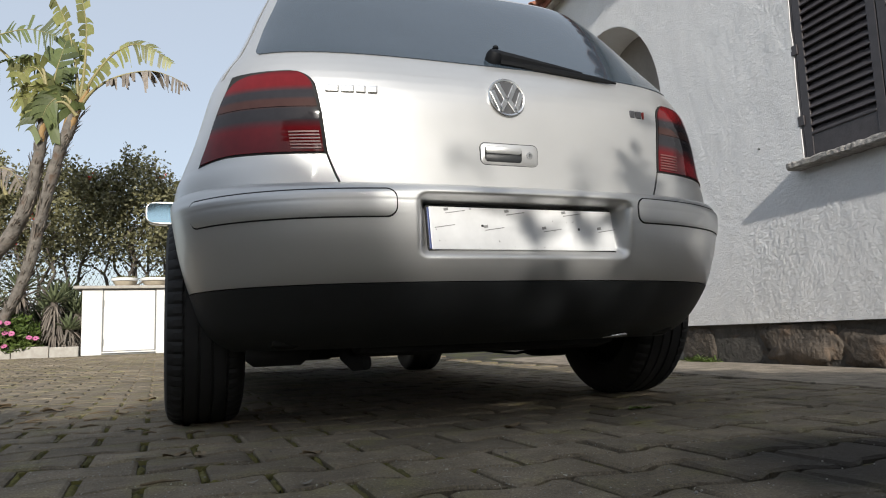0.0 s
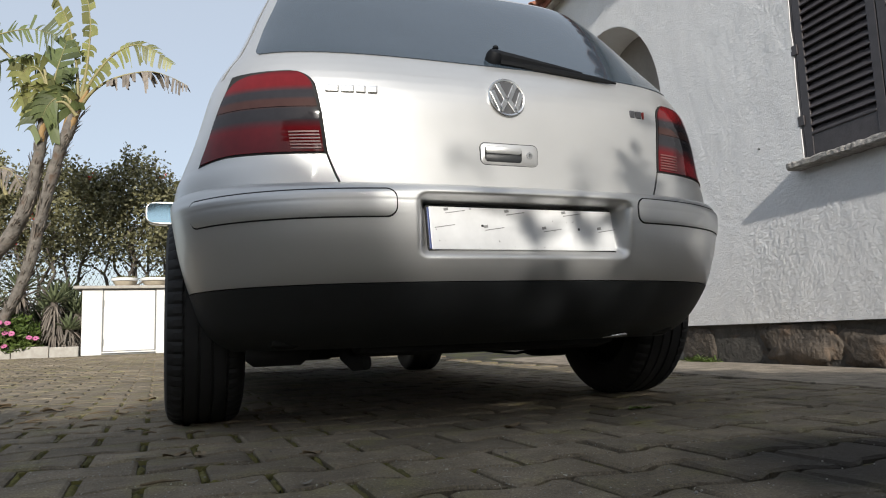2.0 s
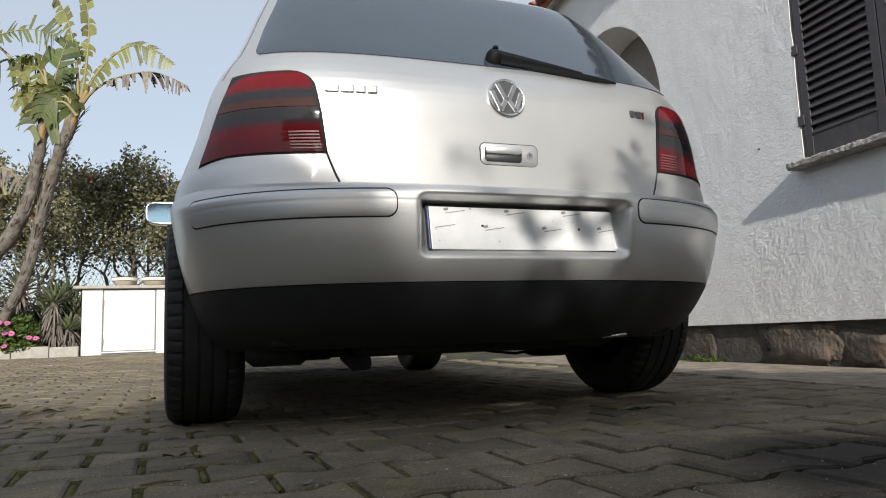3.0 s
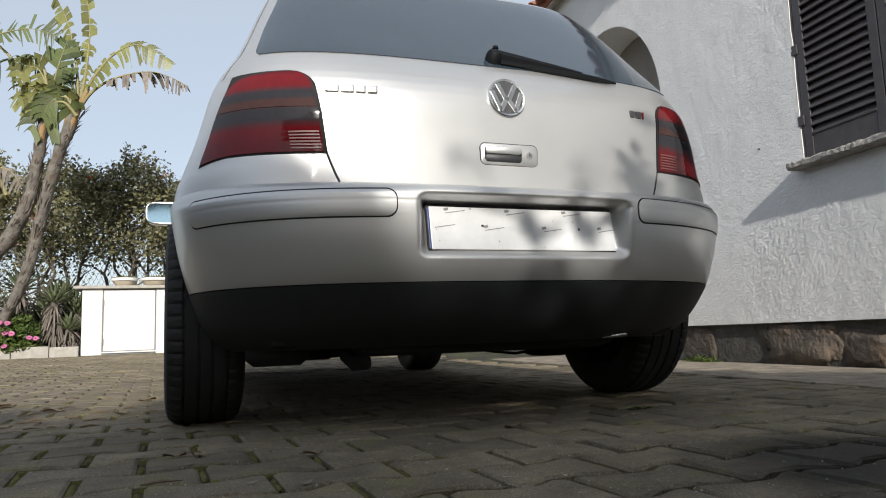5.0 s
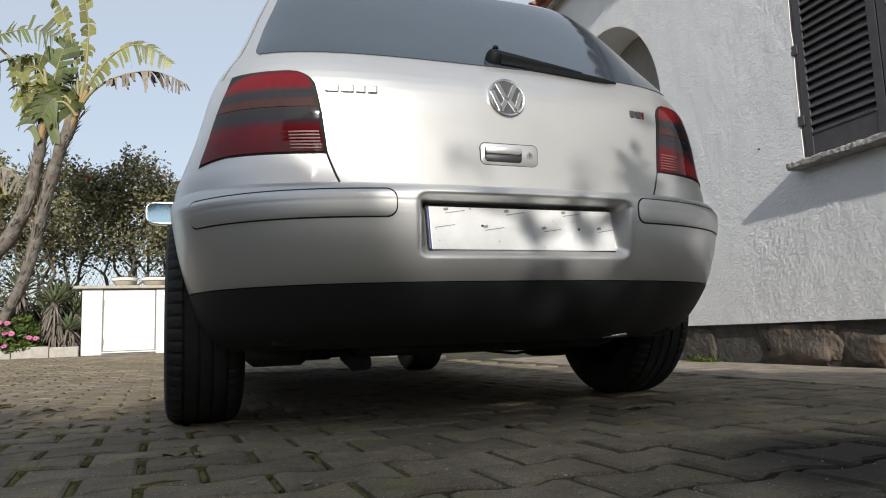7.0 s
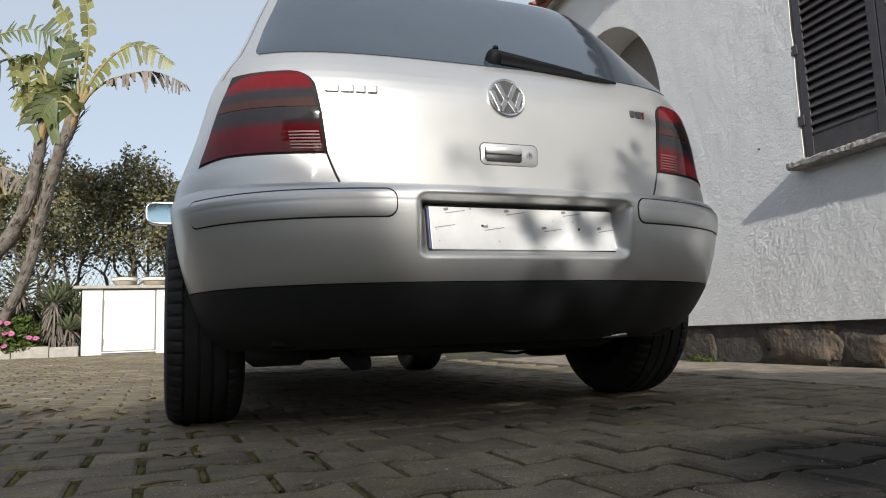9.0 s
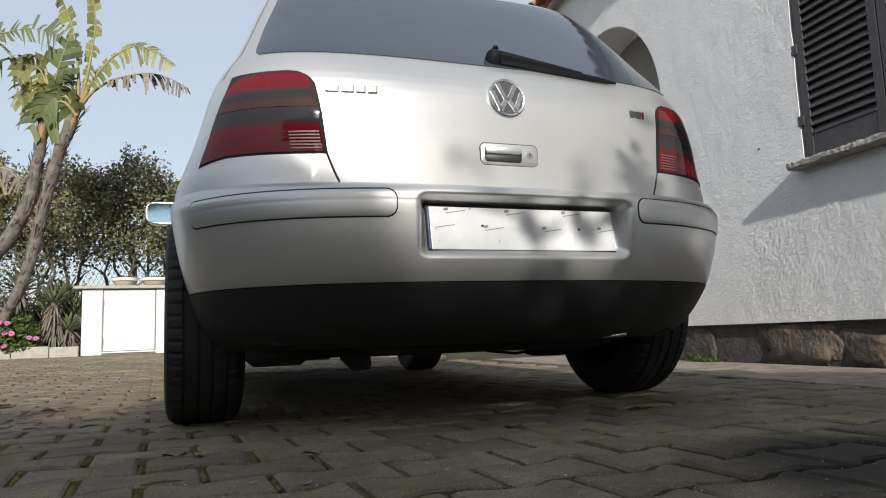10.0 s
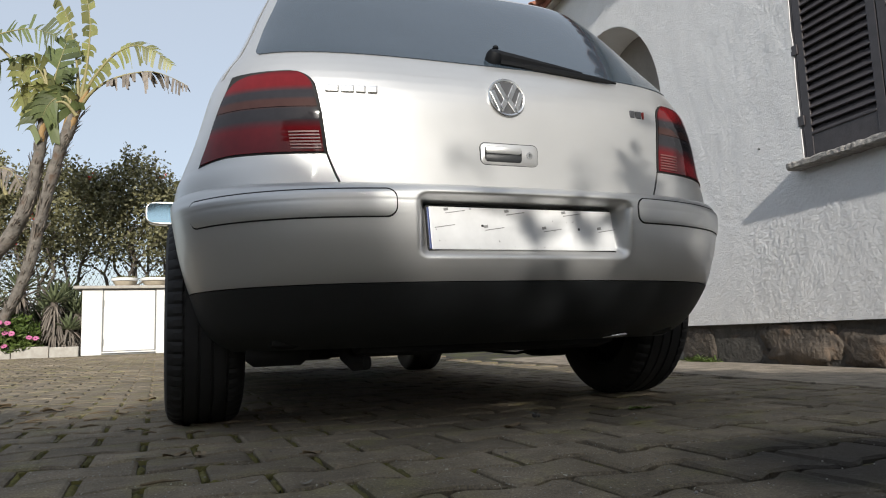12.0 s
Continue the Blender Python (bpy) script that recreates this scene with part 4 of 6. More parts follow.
def build_wheel(car, x, y, s):
    w = new("wheel")
    w.parent = car
    w.matrix_basis = pose(x, y, 0.312)
    hw = 0.106
    prof = [(0.205, -hw * 0.82), (0.235, -hw * 0.98), (0.275, -hw * 1.02), (0.297, -hw * 0.95), (0.308, -hw * 0.84)]
    tread = []
    for g0, g1 in ((-0.062, -0.054), (-0.022, -0.013), (0.013, 0.022), (0.054, 0.062)):
        tread += [(0.3155, g0), (0.3085, g0 + 0.001), (0.3085, g1 - 0.001), (0.3155, g1)]
    prof += [(0.3125, -0.08)] + tread + [(0.3125, 0.08)] + [(r, -h) for r, h in prof[::-1]]
    n = 224
    vs, fs = lathe(prof, n, "x")
    # shoulder notches that give the tread its blocks
    out = []
    for k, v in enumerate(vs):
        ring, i = divmod(k, n)
        h = prof[ring][1]
        if abs(h) > 0.06 and prof[ring][0] > 0.304 and (i + 2 * int(h > 0)) % 4 == 0:
            f = 0.981
            v = (v[0], v[1] * f, v[2] * f)
        out.append(v)
    tyre = sharp(obj("tyre", out, fs, RUBBER, w, "worn black rubber tyre"), 25)
    v, f = lathe([(0.205, -0.085), (0.200, -0.07), (0.197, 0.0), (0.200, 0.06), (0.205, 0.082)], 48, "x")
    sharp(obj("rim", v, f, BADGE_GREY, w, "grey metal rim"))
    for k in range(6):
        m = Matrix.Rotation(k * math.pi / 3, 4, "X")
        bm = boxbm(s * 0.045 - 0.012, s * 0.045 + 0.012, -0.035, 0.035, 0.03, 0.19, 0.008, m)
        part("spoke", bm, BADGE_GREY, w)
    v, f = lathe([(0.0, -0.02), (0.19, -0.02), (0.196, -0.01), (0.196, 0.01), (0.0, 0.012)], 32, "x")
    sharp(obj("brake_drum", v, f, UNDER, w))
    return w


car = build_car()
for x in (-0.763, 0.763):
    build_wheel(car, x, 0.76, 1 if x > 0 else -1)
    build_wheel(car, x, 3.27, 1 if x > 0 else -1)

# ---- yard: cupboard, planting, fence ----
CUP_Y = 9.6


def build_cupboard():
    g = rise(CUP_Y)
    c = thing("masonry_cupboard", pose(-2.23, CUP_Y, g), "low whitewashed masonry cupboard with a white door", "cupboard")
    part("body", boxbm(0, 1.75, 0.012, 0.75, 0.0, 0.955, 0.012), WHITEWASH, c, "whitewashed masonry")
    part("body_edge", boxbm(-0.004, 0.262, 0.0, 0.011, 0.0, 0.95, 0.004), WHITEWASH, c)
    part("body_edge", boxbm(0.985, 1.75, 0.0, 0.011, 0.0, 0.95, 0.004), WHITEWASH, c)
    part("top_slab", boxbm(-0.115, 1.86, -0.06, 0.85, 0.958, 1.0, 0.008), SLAB, c, "grey stone top slab")
    # thin grey sheet that paints the shade in the gaps round the door
    part("door_gap_shade", boxbm(0.262, 0.985, 0.0115, 0.0125, 0.0, 0.95), WIRE, c)
    d = part("door", boxbm(0.282, 0.968, -0.004, 0.010, 0.055, 0.93, 0.004), WHITE_PAINT, c, "white painted door")
    part("threshold", boxbm(0.265, 0.985, -0.012, 0.010, 0.025, 0.046, 0.003), WHITE_PAINT, c)
    for z in (0.14, 0.70):
        part("hinge", boxbm(0.268, 0.288, -0.014, -0.004, z, z + 0.09, 0.003), WIRE, d)
    v, f = lathe([(0.0, 0.0), (0.012, 0.0), (0.012, 0.02), (0.0, 0.022)], 12)
    v, f = moved((v, f), pose(0.925, -0.004, 0.50, 90))
    obj("knob", v, f, WHITE_PAINT, d)
    return c


build_cupboard()


def build_bowl(x, r, seed):
    g = rise(CUP_Y) + 1.0
    b = thing("planter_bowl", pose(x, CUP_Y + 0.25, g), "shallow pale stone planter bowl with low succulents", "planter", "bowls on the cupboard")
    v, f = lathe([(0.0, 0.0), (r * 0.62, 0.0), (r * 0.70, 0.012), (r * 0.93, 0.075), (r * 0.95, 0.088), (r * 1.02, 0.092), (r * 1.02, 0.122), (r * 0.93, 0.124), (r * 0.90, 0.10), (0.0, 0.10)], 40)
    sharp(obj("bowl", v, f, BOWL, b, "tan stone bowl"))
    v, f = lathe([(r * 0.95, 0.086), (r * 1.05, 0.088), (r * 1.06, 0.094), (r * 1.06, 0.126), (r * 1.04, 0.130), (r * 0.94, 0.130), (r * 0.93, 0.112)], 40)
    sharp(obj("rim", v, f, WHITEWASH, b, "pale worn rim"))
    q = random.Random(seed)
    vs, fs = [], []
    for i in range(260):
        a, d = q.uniform(0, 6.28), r * 0.9 * math.sqrt(q.random())
        p = Vector((d * math.cos(a), d * math.sin(a), 0.10 + 0.03 * q.random()))
        leaf(vs, fs, p, Vector((q.uniform(-1, 1), q.uniform(-1, 1), q.uniform(0.1, 1))).normalized(), q.uniform(0.03, 0.07), 0.014, q)
    obj("succulent", vs, fs, HEDGE_TIP, b)


def leaf(vs, fs, p, d, length, width, q):
    """A small pointed leaf of four faces' outline, folded along its rib."""
    s = d.cross(Vector((q.uniform(-1, 1), q.uniform(-1, 1), q.uniform(-1, 1))))
    s = s.normalized() if s.length > 1e-3 else d.orthogonal().normalized()
    n = d.cross(s)
    o = len(vs)
    vs += [p, p + d * length * 0.45 + s * width + n * width * 0.25, p + d * length, p + d * length * 0.45 - s * width + n * width * 0.25]
    fs += [(o, o + 1, o + 2), (o, o + 2, o + 3)]


build_bowl(-1.70, 0.175, 1)
build_bowl(-1.27, 0.205, 2)


def build_hedge():
    h = thing("bougainvillea_hedge", pose(-1.9, 11.2, rise(11.2)), "tall dark green bougainvillea hedge with few red blossoms", "hedge")
    q = random.Random(5)
    vs, fs, tv, tf, rv, rf = [], [], [], [], [], []
    def top(x):
        return 3.05 + 0.12 * math.sin(x * 2.1 + 0.6) + 0.16 * math.sin(x * 5.3) - 0.28 * step(x, 0.0, 1.3) - 0.35 * step(x, 1.2, 2.4)
    for i in range(2100):
        x = q.uniform(-2.9, 3.2)
        t = top(x)
        low = 0.5 if x < -0.75 and q.random() < 0.5 else 1.42
        z = low + (t - low) * q.random() ** 0.75
        y = q.uniform(-0.65, 0.75) * (1 - 0.55 * step(z, t - 0.5, t))
        c = Vector((x, y, z))
        thin = 0.5 if z < 1.7 else 1.0
        for k in range(int(q.uniform(20, 38) * thin)):
            p = c + Vector((q.gauss(0, 0.13), q.gauss(0, 0.13), q.gauss(0, 0.11)))
            d = Vector((q.uniform(-1, 1), q.uniform(-1, 1), q.uniform(-0.7, 0.9))).normalized()
            tip = z > t - 0.35 and q.random() < 0.5 or q.random() < 0.12
            leaf(tv if tip else vs, tf if tip else fs, p, d, q.uniform(0.045, 0.085), q.uniform(0.015, 0.027), q)
        if q.random() < 0.02:
            for k in range(7):
                leaf(rv, rf, c + Vector((q.gauss(0, 0.03), -0.1 + q.gauss(0, 0.03), q.gauss(0, 0.03))), Vector((q.uniform(-1, 1), q.uniform(-1, 1), q.uniform(-1, 1))).normalized(), 0.05, 0.022, q)
    # loose sprigs above the outline
    sv = []
    for i in range(46):
        x = q.uniform(-2.8, 2.9)
        p = Vector((x, q.uniform(-0.4, 0.4), top(x) - 0.12))
        d = Vector((q.uniform(-0.5, 0.5), q.uniform(-0.3, 0.3), 1)).normalized()
        ln = q.uniform(0.18, 0.42)
        sv.append(tube([p, p + d * ln * 0.5, p + d * ln + Vector((q.uniform(-0.06, 0.06), 0, 0))], [0.006, 0.004, 0.002], 4))
        for k in range(20):
            leaf(tv, tf, p + d * ln * q.random() + Vector((q.gauss(0, 0.02), q.gauss(0, 0.02), 0)), Vector((q.uniform(-1, 1), q.uniform(-1, 1), q.uniform(-0.2, 1))).normalized(), q.uniform(0.045, 0.08), 0.02, q)
    obj("crown", vs, fs, HEDGE, h, "dense small dark leaves")
    obj("young_leaves", tv, tf, HEDGE_TIP, h, "lighter olive leaves")
    obj("blossom", rv, rf, PETAL_RED, h, "red blossoms")
    stems = []
    for i in range(26):
        x = q.uniform(-2.8, 3.0)
        pts = [Vector((x, q.uniform(-0.2, 0.3), 0))]
        for k in range(6):
            pts.append(pts[-1] + Vector((q.uniform(-0.2, 0.2), q.uniform(-0.08, 0.08), q.uniform(0.25, 0.45))))
        stems.append(tube(pts, [0.045 - 0.006 * k for k in range(7)], 7))
        for k in range(2, 6):
            a = pts[k]
            b = a + Vector((q.uniform(-0.5, 0.5), q.uniform(-0.2, 0.2), q.uniform(0.1, 0.5)))
            stems.append(tube([a, (a + b) / 2 + Vector((0, 0, 0.05)), b], [0.018, 0.012, 0.006], 5))
    v, f = join(*(stems + sv))
    tagged(obj("stem_tangle", v, f, BARK, h, "bare brown stems"), kind="stuff")
    return h


build_hedge()


def build_fence():
    y = 12.3
    g = rise(y)
    f = thing("chain_link_fence", pose(0, y, g), "grey chain-link fence behind the hedge", "fence")
    for i in range(7):
        v, fc = lathe([(0.024, -0.02), (0.024, 2.05), (0.0, 2.06)], 10)
        obj("post", [(p[0] - 7.5 + 2.0 * i, p[1], p[2]) for p in v], fc, WIRE, f)
    lines = []
    s = 0.085
    n = int(9.0 / s)
    for i in range(n):
        x = -7.5 + i * s
        for sgn in (1, -1):
            pts, k = [], int(1.9 / (s / 2))
            a = Vector((x, 0.004 * sgn, 0.05))
            lines.append(((a - Vector((0, 0, 0)), a + Vector((sgn * 0.95, 0, 1.9)))))
    vs, fs = [], []
    for a, b in lines:
        d = (b - a).normalized()
        u, w = d.cross(Vector((0, 1, 0))).normalized() * 0.0035, Vector((0, 0.0035, 0))
        o = len(vs)
        vs += [a + u, a - u * 0.5 + w, a - u * 0.5 - w, b + u, b - u * 0.5 + w, b - u * 0.5 - w]
        fs += [(o, o + 1, o + 4, o + 3), (o + 1, o + 2, o + 5, o + 4), (o + 2, o, o + 3, o + 5)]
    obj("wire_mesh", vs, fs, WIRE, f)


build_fence()


def build_bed():
    """A raised bed with a low kerb, agaves, and daisies."""
    g = rise(9.4)
    b = thing("planting_bed", pose(-4.2, 9.55, g), "raised planting bed edged with a low stone kerb", "planting bed", kind="structure")
    q = random.Random(4)
    bm = bmesh.new()
    bmesh.ops.create_grid(bm, x_segments=30, y_segments=12, size=0.5)
    for v in bm.verts:
        v.co = Vector((v.co.x * 3.9, (v.co.y + 0.5) * 2.4 + 0.05, 0.11 + 0.05 * noise.noise(v.co * 9)))
    part("bed_soil", bm, SOIL, b)
    x = -1.95
    while x < 1.90:
        w = min(q.uniform(0.3, 0.5), 1.95 - x)
        part("kerb_stone", boxbm(x, x + w - 0.008, 0, 0.09, -0.02, 0.15 + q.uniform(-0.012, 0.012), 0.012), SLAB, b)
        x += w


build_bed()


def blade(vs, fs, p, d, up, length, width, droop, n=5):
    """A fleshy tapering leaf with a channelled section."""
    s = d.cross(up).normalized()
    o = len(vs)
    for i in range(n + 1):
        t = i / n
        c = p + d * (length * t) + Vector((0, 0, -droop * t * t * length))
        w = width * (0.55 + 0.9 * t) * (1 - t) ** 0.7 if t < 1 else 0.0
        e = up * w * 0.35
        vs += [c - s * w + e, c - up * w * 0.3, c + s * w + e]
    for i in range(n):
        a = o + 3 * i
        fs += [(a, a + 1, a + 4, a + 3), (a + 1, a + 2, a + 5, a + 4)]


def build_agave(x, y, z0, stem, r, seed, label):
    q = random.Random(seed)
    a = thing("agave", pose(x, y, z0), label, "agave", "agaves in the bed")
    vs, fs, dv, df = [], [], [], []
    for i in range(34):
        az = 2.4 * i
        el = radians(12 + 66 * i / 34)
        d = Vector((math.cos(az) * math.cos(el), math.sin(az) * math.cos(el), math.sin(el)))
        up = (Vector((0, 0, 1)) - d * d.z).normalized()
        blade(vs, fs, Vector((0, 0, stem)) + d * 0.03, d, up, r * q.uniform(0.85, 1.1), 0.032, q.uniform(0.0, 0.18))
    for i in range(90):
        az = q.uniform(0, 6.28)
        z = stem * q.uniform(0.25, 1.0)
        d = Vector((math.cos(az) * 0.5, math.sin(az) * 0.5, q.uniform(-0.9, 0.0))).normalized()
        up = (Vector((0, 0, 1)) - d * d.z).normalized()
        blade(dv, df, Vector((0.04 * math.cos(az), 0.04 * math.sin(az), z)), d, up, r * q.uniform(0.5, 0.95), 0.020, q.uniform(0.3, 0.9))
    v, f = tube([(0, 0, 0), (0.02, 0, stem * 0.5), (0, 0, stem + 0.02)], [0.07, 0.06, 0.05], 9)
    obj("stem", v, f, BARK, a)
    obj("rosette", vs, fs, AGAVE, a, "pointed grey-green leaves")
    obj("dry_skirt", dv, df, DRY, a, "hanging dry leaves")


G9 = rise(9.9) + 0.1
build_agave(-2.62, 9.82, G9, 0.66, 0.36, 11, "agave rosette on a stem with a dry skirt")
build_agave(-3.10, 10.0, G9, 0.86, 0.40, 12, "taller agave rosette on a bare stem")
build_agave(-2.80, 10.35, G9, 0.55, 0.36, 13, "agave rosette half hidden in the bed")
build_agave(-2.36, 10.15, G9, 0.50, 0.34, 14, "agave rosette beside the white cupboard")
build_agave(-3.6, 10.2, G9, 0.60, 0.36, 15, "agave rosette at the back of the bed")


build_agave(-2.45, 10.55, G9, 0.62, 0.36, 16, "agave rosette behind the white cupboard")
build_agave(-2.95, 10.55, G9, 0.40, 0.38, 17, "low agave rosette in the bed")
build_agave(-3.32, 10.45, G9, 0.52, 0.38, 18, "agave rosette under the strelitzia")
build_agave(-2.62, 10.75, G9, 0.80, 0.38, 19, "agave rosette before the fence")
build_agave(-2.42, 9.78, G9, 0.26, 0.26, 20, "small agave rosette beside the kerb")


def build_daisies():
    q = random.Random(21)
    b = thing("daisy_bush", pose(-3.12, 9.72, rise(9.7) + 0.10), "low green bush with pink daisies", "flowers")
    vs, fs = [], []
    for i in range(2200):
        a, r = q.uniform(0, 6.28), 0.38 * math.sqrt(q.random())
        p = Vector((r * math.cos(a), r * math.sin(a) * 0.6, q.uniform(-0.06, 0.5) * (1 - 0.6 * (r / 0.42) ** 2) + 0.02))
        leaf(vs, fs, p, Vector((q.uniform(-1, 1), q.uniform(-1, 1), q.uniform(-0.2, 1))).normalized(), q.uniform(0.05, 0.11), 0.017, q)
    obj("foliage", vs, fs, GRASSY, b)
    for i in range(11):
        a = q.uniform(3.3, 6.1)
        r = q.uniform(0.1, 0.36)
        z = q.uniform(0.02, 0.42)
        c = Vector((r * math.cos(a) * 1.0, -0.20 + 0.05 * math.sin(a), z))
        pv, pf = [], []
        m = Matrix.Translation(c) @ pose(0, 0, 0, 55 + q.uniform(-20, 20), q.uniform(-25, 25), 0)
        for k in range(12):
            t = 2 * math.pi * k / 12
            o = len(pv)
            for rr, ww, h in ((0.008, 0.004, 0), (0.03, 0.008, 0.006), (0.042, 0.004, 0.004)):
                for s in (-1, 1):
                    pv.append(m @ Vector((rr * math.cos(t) - s * ww * math.sin(t), rr * math.sin(t) + s * ww * math.cos(t), h)))
            pf += [(o, o + 1, o + 3, o + 2), (o + 2, o + 3, o + 5, o + 4)]
        fl = obj("blossom", pv, pf, PETAL, b, "pink daisy blossom")
        v, f = lathe([(0.0, 0.006), (0.008, 0.004), (0.009, -0.003)], 8)
        obj("eye", [m @ Vector(k) for k in v], f, FLOWER_EYE, fl)


build_daisies()

# ---- giant strelitzia ----
TOWARD = Vector((-0.348, -0.937, 0.0))  # from the plant to the yard
BIRD = thing("strelitzia_tree", pose(-3.0, 9.4, rise(9.4) + 0.05), "tall strelitzia with tattered yellow-green leaves and thatched trunks", "banana plant")
B0 = Vector((-3.0, 9.4, rise(9.4) + 0.05))


def smooth_path(pts, n):
    """Points along a rounded line through the given ones."""
    pts = [Vector(p) for p in pts]
    out = []
    m = len(pts) - 1
    for i in range(n + 1):
        u = i / n * m
        k = min(int(u), m - 1)
        t = u - k
        p0, p1, p2, p3 = pts[max(k - 1, 0)], pts[k], pts[k + 1], pts[min(k + 2, m)]
        out.append(0.5 * ((2 * p1) + (p2 - p0) * t + (2 * p0 - 5 * p1 + 4 * p2 - p3) * t * t + (3 * p1 - p0 - 3 * p2 + p3) * t ** 3))
    return out


def build_trunk(pts, r0, r1, seed, thatch):
    q = random.Random(seed)
    path = smooth_path([Vector(p) - B0 for p in pts], 40)
    vs, fs = tube(path, [(r0 + (r1 - r0) * i / 40) * (1 - 0.75 * max(0, (i - 34) / 6) ** 2) for i in range(41)], 16)
    vs = [v + Vector((noise.noise(v * 6), noise.noise(v * 6 + Vector((5, 0, 0))), 0)) * 0.022 for v in vs]
    t = sharp(obj("trunk", vs, fs, TRUNK, BIRD, "fibrous grey-brown trunk"), 60)
    dv, df = [], []
    for i in range(thatch):
        k = q.randint(2, 38)
        a = (path[k + 1] - path[k]).normalized()
        az = q.uniform(0, 6.28)
        o = a.orthogonal().normalized()
        side = (o * math.cos(az) + a.cross(o) * math.sin(az))
        r = r0 + (r1 - r0) * k / 40
        d = (a * q.uniform(0.7, 1.0) + side * q.uniform(0.03, 0.32)).normalized()
        blade(dv, df, path[k] + side * r * 0.92, d, side, q.uniform(0.10, 0.27), q.uniform(0.008, 0.024), q.uniform(0.0, 0.5))
    tagged(obj("thatch", dv, df, DRY, t, "dry grey leaf bases"), kind="stuff")


build_trunk([(-3.50, 9.75, 0.15), (-3.45, 9.62, 1.35), (-3.18, 9.46, 1.74), (-2.93, 9.30, 2.18), (-2.81, 9.19, 2.64), (-2.72, 9.08, 3.26), (-2.66, 9.02, 3.50)], 0.115, 0.062, 31, 300)
build_trunk([(-3.42, 9.75, 0.15), (-3.30, 9.66, 0.45), (-3.10, 9.53, 0.87), (-2.90, 9.39, 1.33), (-2.77, 9.27, 1.86), (-2.64, 9.15, 2.40), (-2.50, 9.03, 2.94), (-2.36, 8.93, 3.30), (-2.26, 8.86, 3.56)], 0.068, 0.085, 32, 240)

SWAYING = []


def build_frond(name, pts, width, seed, material, face=0.0, tear=0.3, droop=0.2, stalk=0.25, segs=20, label="", sway=1.0):
    """A banana-like leaf: a stalk, a rib and torn side strips; face turns the blade about its rib."""
    q = random.Random(seed)
    base = Vector(pts[0])
    path = [p - base for p in smooth_path(pts, 40)]
    o = new(name)
    o.parent = BIRD
    o.matrix_basis = Matrix.Translation(base - B0)
    if label:
        tagged(o, label=label)
    v, f = tube(path[::2], [0.024 * (1 - i / 20) ** 2.4 + 0.009 - 0.007 * i / 20 for i in range(21)], 7)
    sharp(obj("rib", v, f, STALK, o), 60)
    vs, fs = [], []
    start = int(40 * stalk)
    for s in (-1, 1):
        for i in range(segs):
            t0 = start + (40 - start) * i / segs
            t1 = start + (40 - start) * (i + 1) / segs
            torn = q.random() < tear
            if torn and q.random() < 0.25:
                continue
            cut = q.uniform(0.25, 0.95) if torn else 0.06
            lag = q.uniform(0.2, 0.7) if torn else q.uniform(0.38, 0.48)
            fall = droop + (q.uniform(0.0, 0.8) if torn else q.uniform(-0.05, 0.1))
            rows = []
            nl = 4
            mid = (i + 0.5) / segs
            w = 1.2 * width * (math.sin(math.pi * min(1.0, 0.12 + 0.86 * mid)) ** 0.55) * (q.uniform(0.7, 1.12) if torn else q.uniform(0.95, 1.05))
            reach = (path[min(40, int(t1))] - path[int(t0)]).length
            for tt in (t0, t1 - (t1 - t0) * 0.02):
                k = min(39, int(tt))
                p = path[k] + (path[k + 1] - path[k]) * (tt - k)
                tan = (path[min(40, k + 1)] - path[max(0, k - 1)]).normalized()
                flat = tan.cross(TOWARD).normalized()
                nn = flat.cross(tan)
                side = flat * math.cos(radians(face)) + nn * math.sin(radians(face))
                line = []
                for j in range(nl + 1):
                    u = j / nl
                    narrow = 0.5 * cut * u * reach * (1 if tt == t0 else -1)
                    line.append(p + side * (s * w * u) + tan * (lag * w * u + narrow) + Vector((0, 0, -fall * w * u * u)))
                rows.append(line)
            o0 = len(vs)
            for j in range(nl + 1):
                vs += [rows[0][j], rows[1][j]]
            fs += [(o0 + 2 * j, o0 + 2 * j + 1, o0 + 2 * j + 3, o0 + 2 * j + 2) for j in range(nl)]
    obj("leaf_blade", vs, fs, material, o)
    SWAYING.append((o, base - B0, sway))
    return o


build_frond("frond", [(-2.25, 8.85, 3.55), (-2.07, 8.73, 3.93), (-1.81, 8.6, 4.25), (-1.52, 8.47, 4.38), (-1.26, 8.39, 4.28), (-1.04, 8.33, 4.09)], 0.15, 1, BIG_LEAF_YELLOW, 20, 0.7, 0.55, 0.16, 22, "arching torn yellow-green leaf", 0.6)
build_frond("frond", [(-2.25, 8.85, 3.52), (-2.07, 8.75, 3.76), (-1.77, 8.62, 3.94), (-1.36, 8.46, 4.01), (-1.08, 8.36, 3.93), (-0.83, 8.29, 3.79)], 0.14, 2, DRY, 70, 0.95, 1.0, 0.34, 24, "drooping dry grey leaf", 0.6)
build_frond("frond", [(-2.25, 8.85, 3.55), (-2.18, 8.77, 3.94), (-2.14, 8.71, 4.32), (-2.13, 8.65, 4.71), (-2.19, 8.62, 5.1), (-2.3, 8.63, 5.38)], 0.115, 3, BIG_LEAF_YELLOW, 20, 0.65, 0.25, 0.14, 19, "upright narrow yellow-green leaf", 1.5)
build_frond("frond", [(-2.26, 8.85, 3.59), (-2.27, 8.81, 3.94), (-2.31, 8.77, 4.29), (-2.38, 8.75, 4.64), (-2.5, 8.76, 4.96), (-2.62, 8.77, 5.2)], 0.13, 4, BIG_LEAF_YELLOW, 25, 0.75, 0.4, 0.30, 14, "upright torn pale leaf", 1.0)
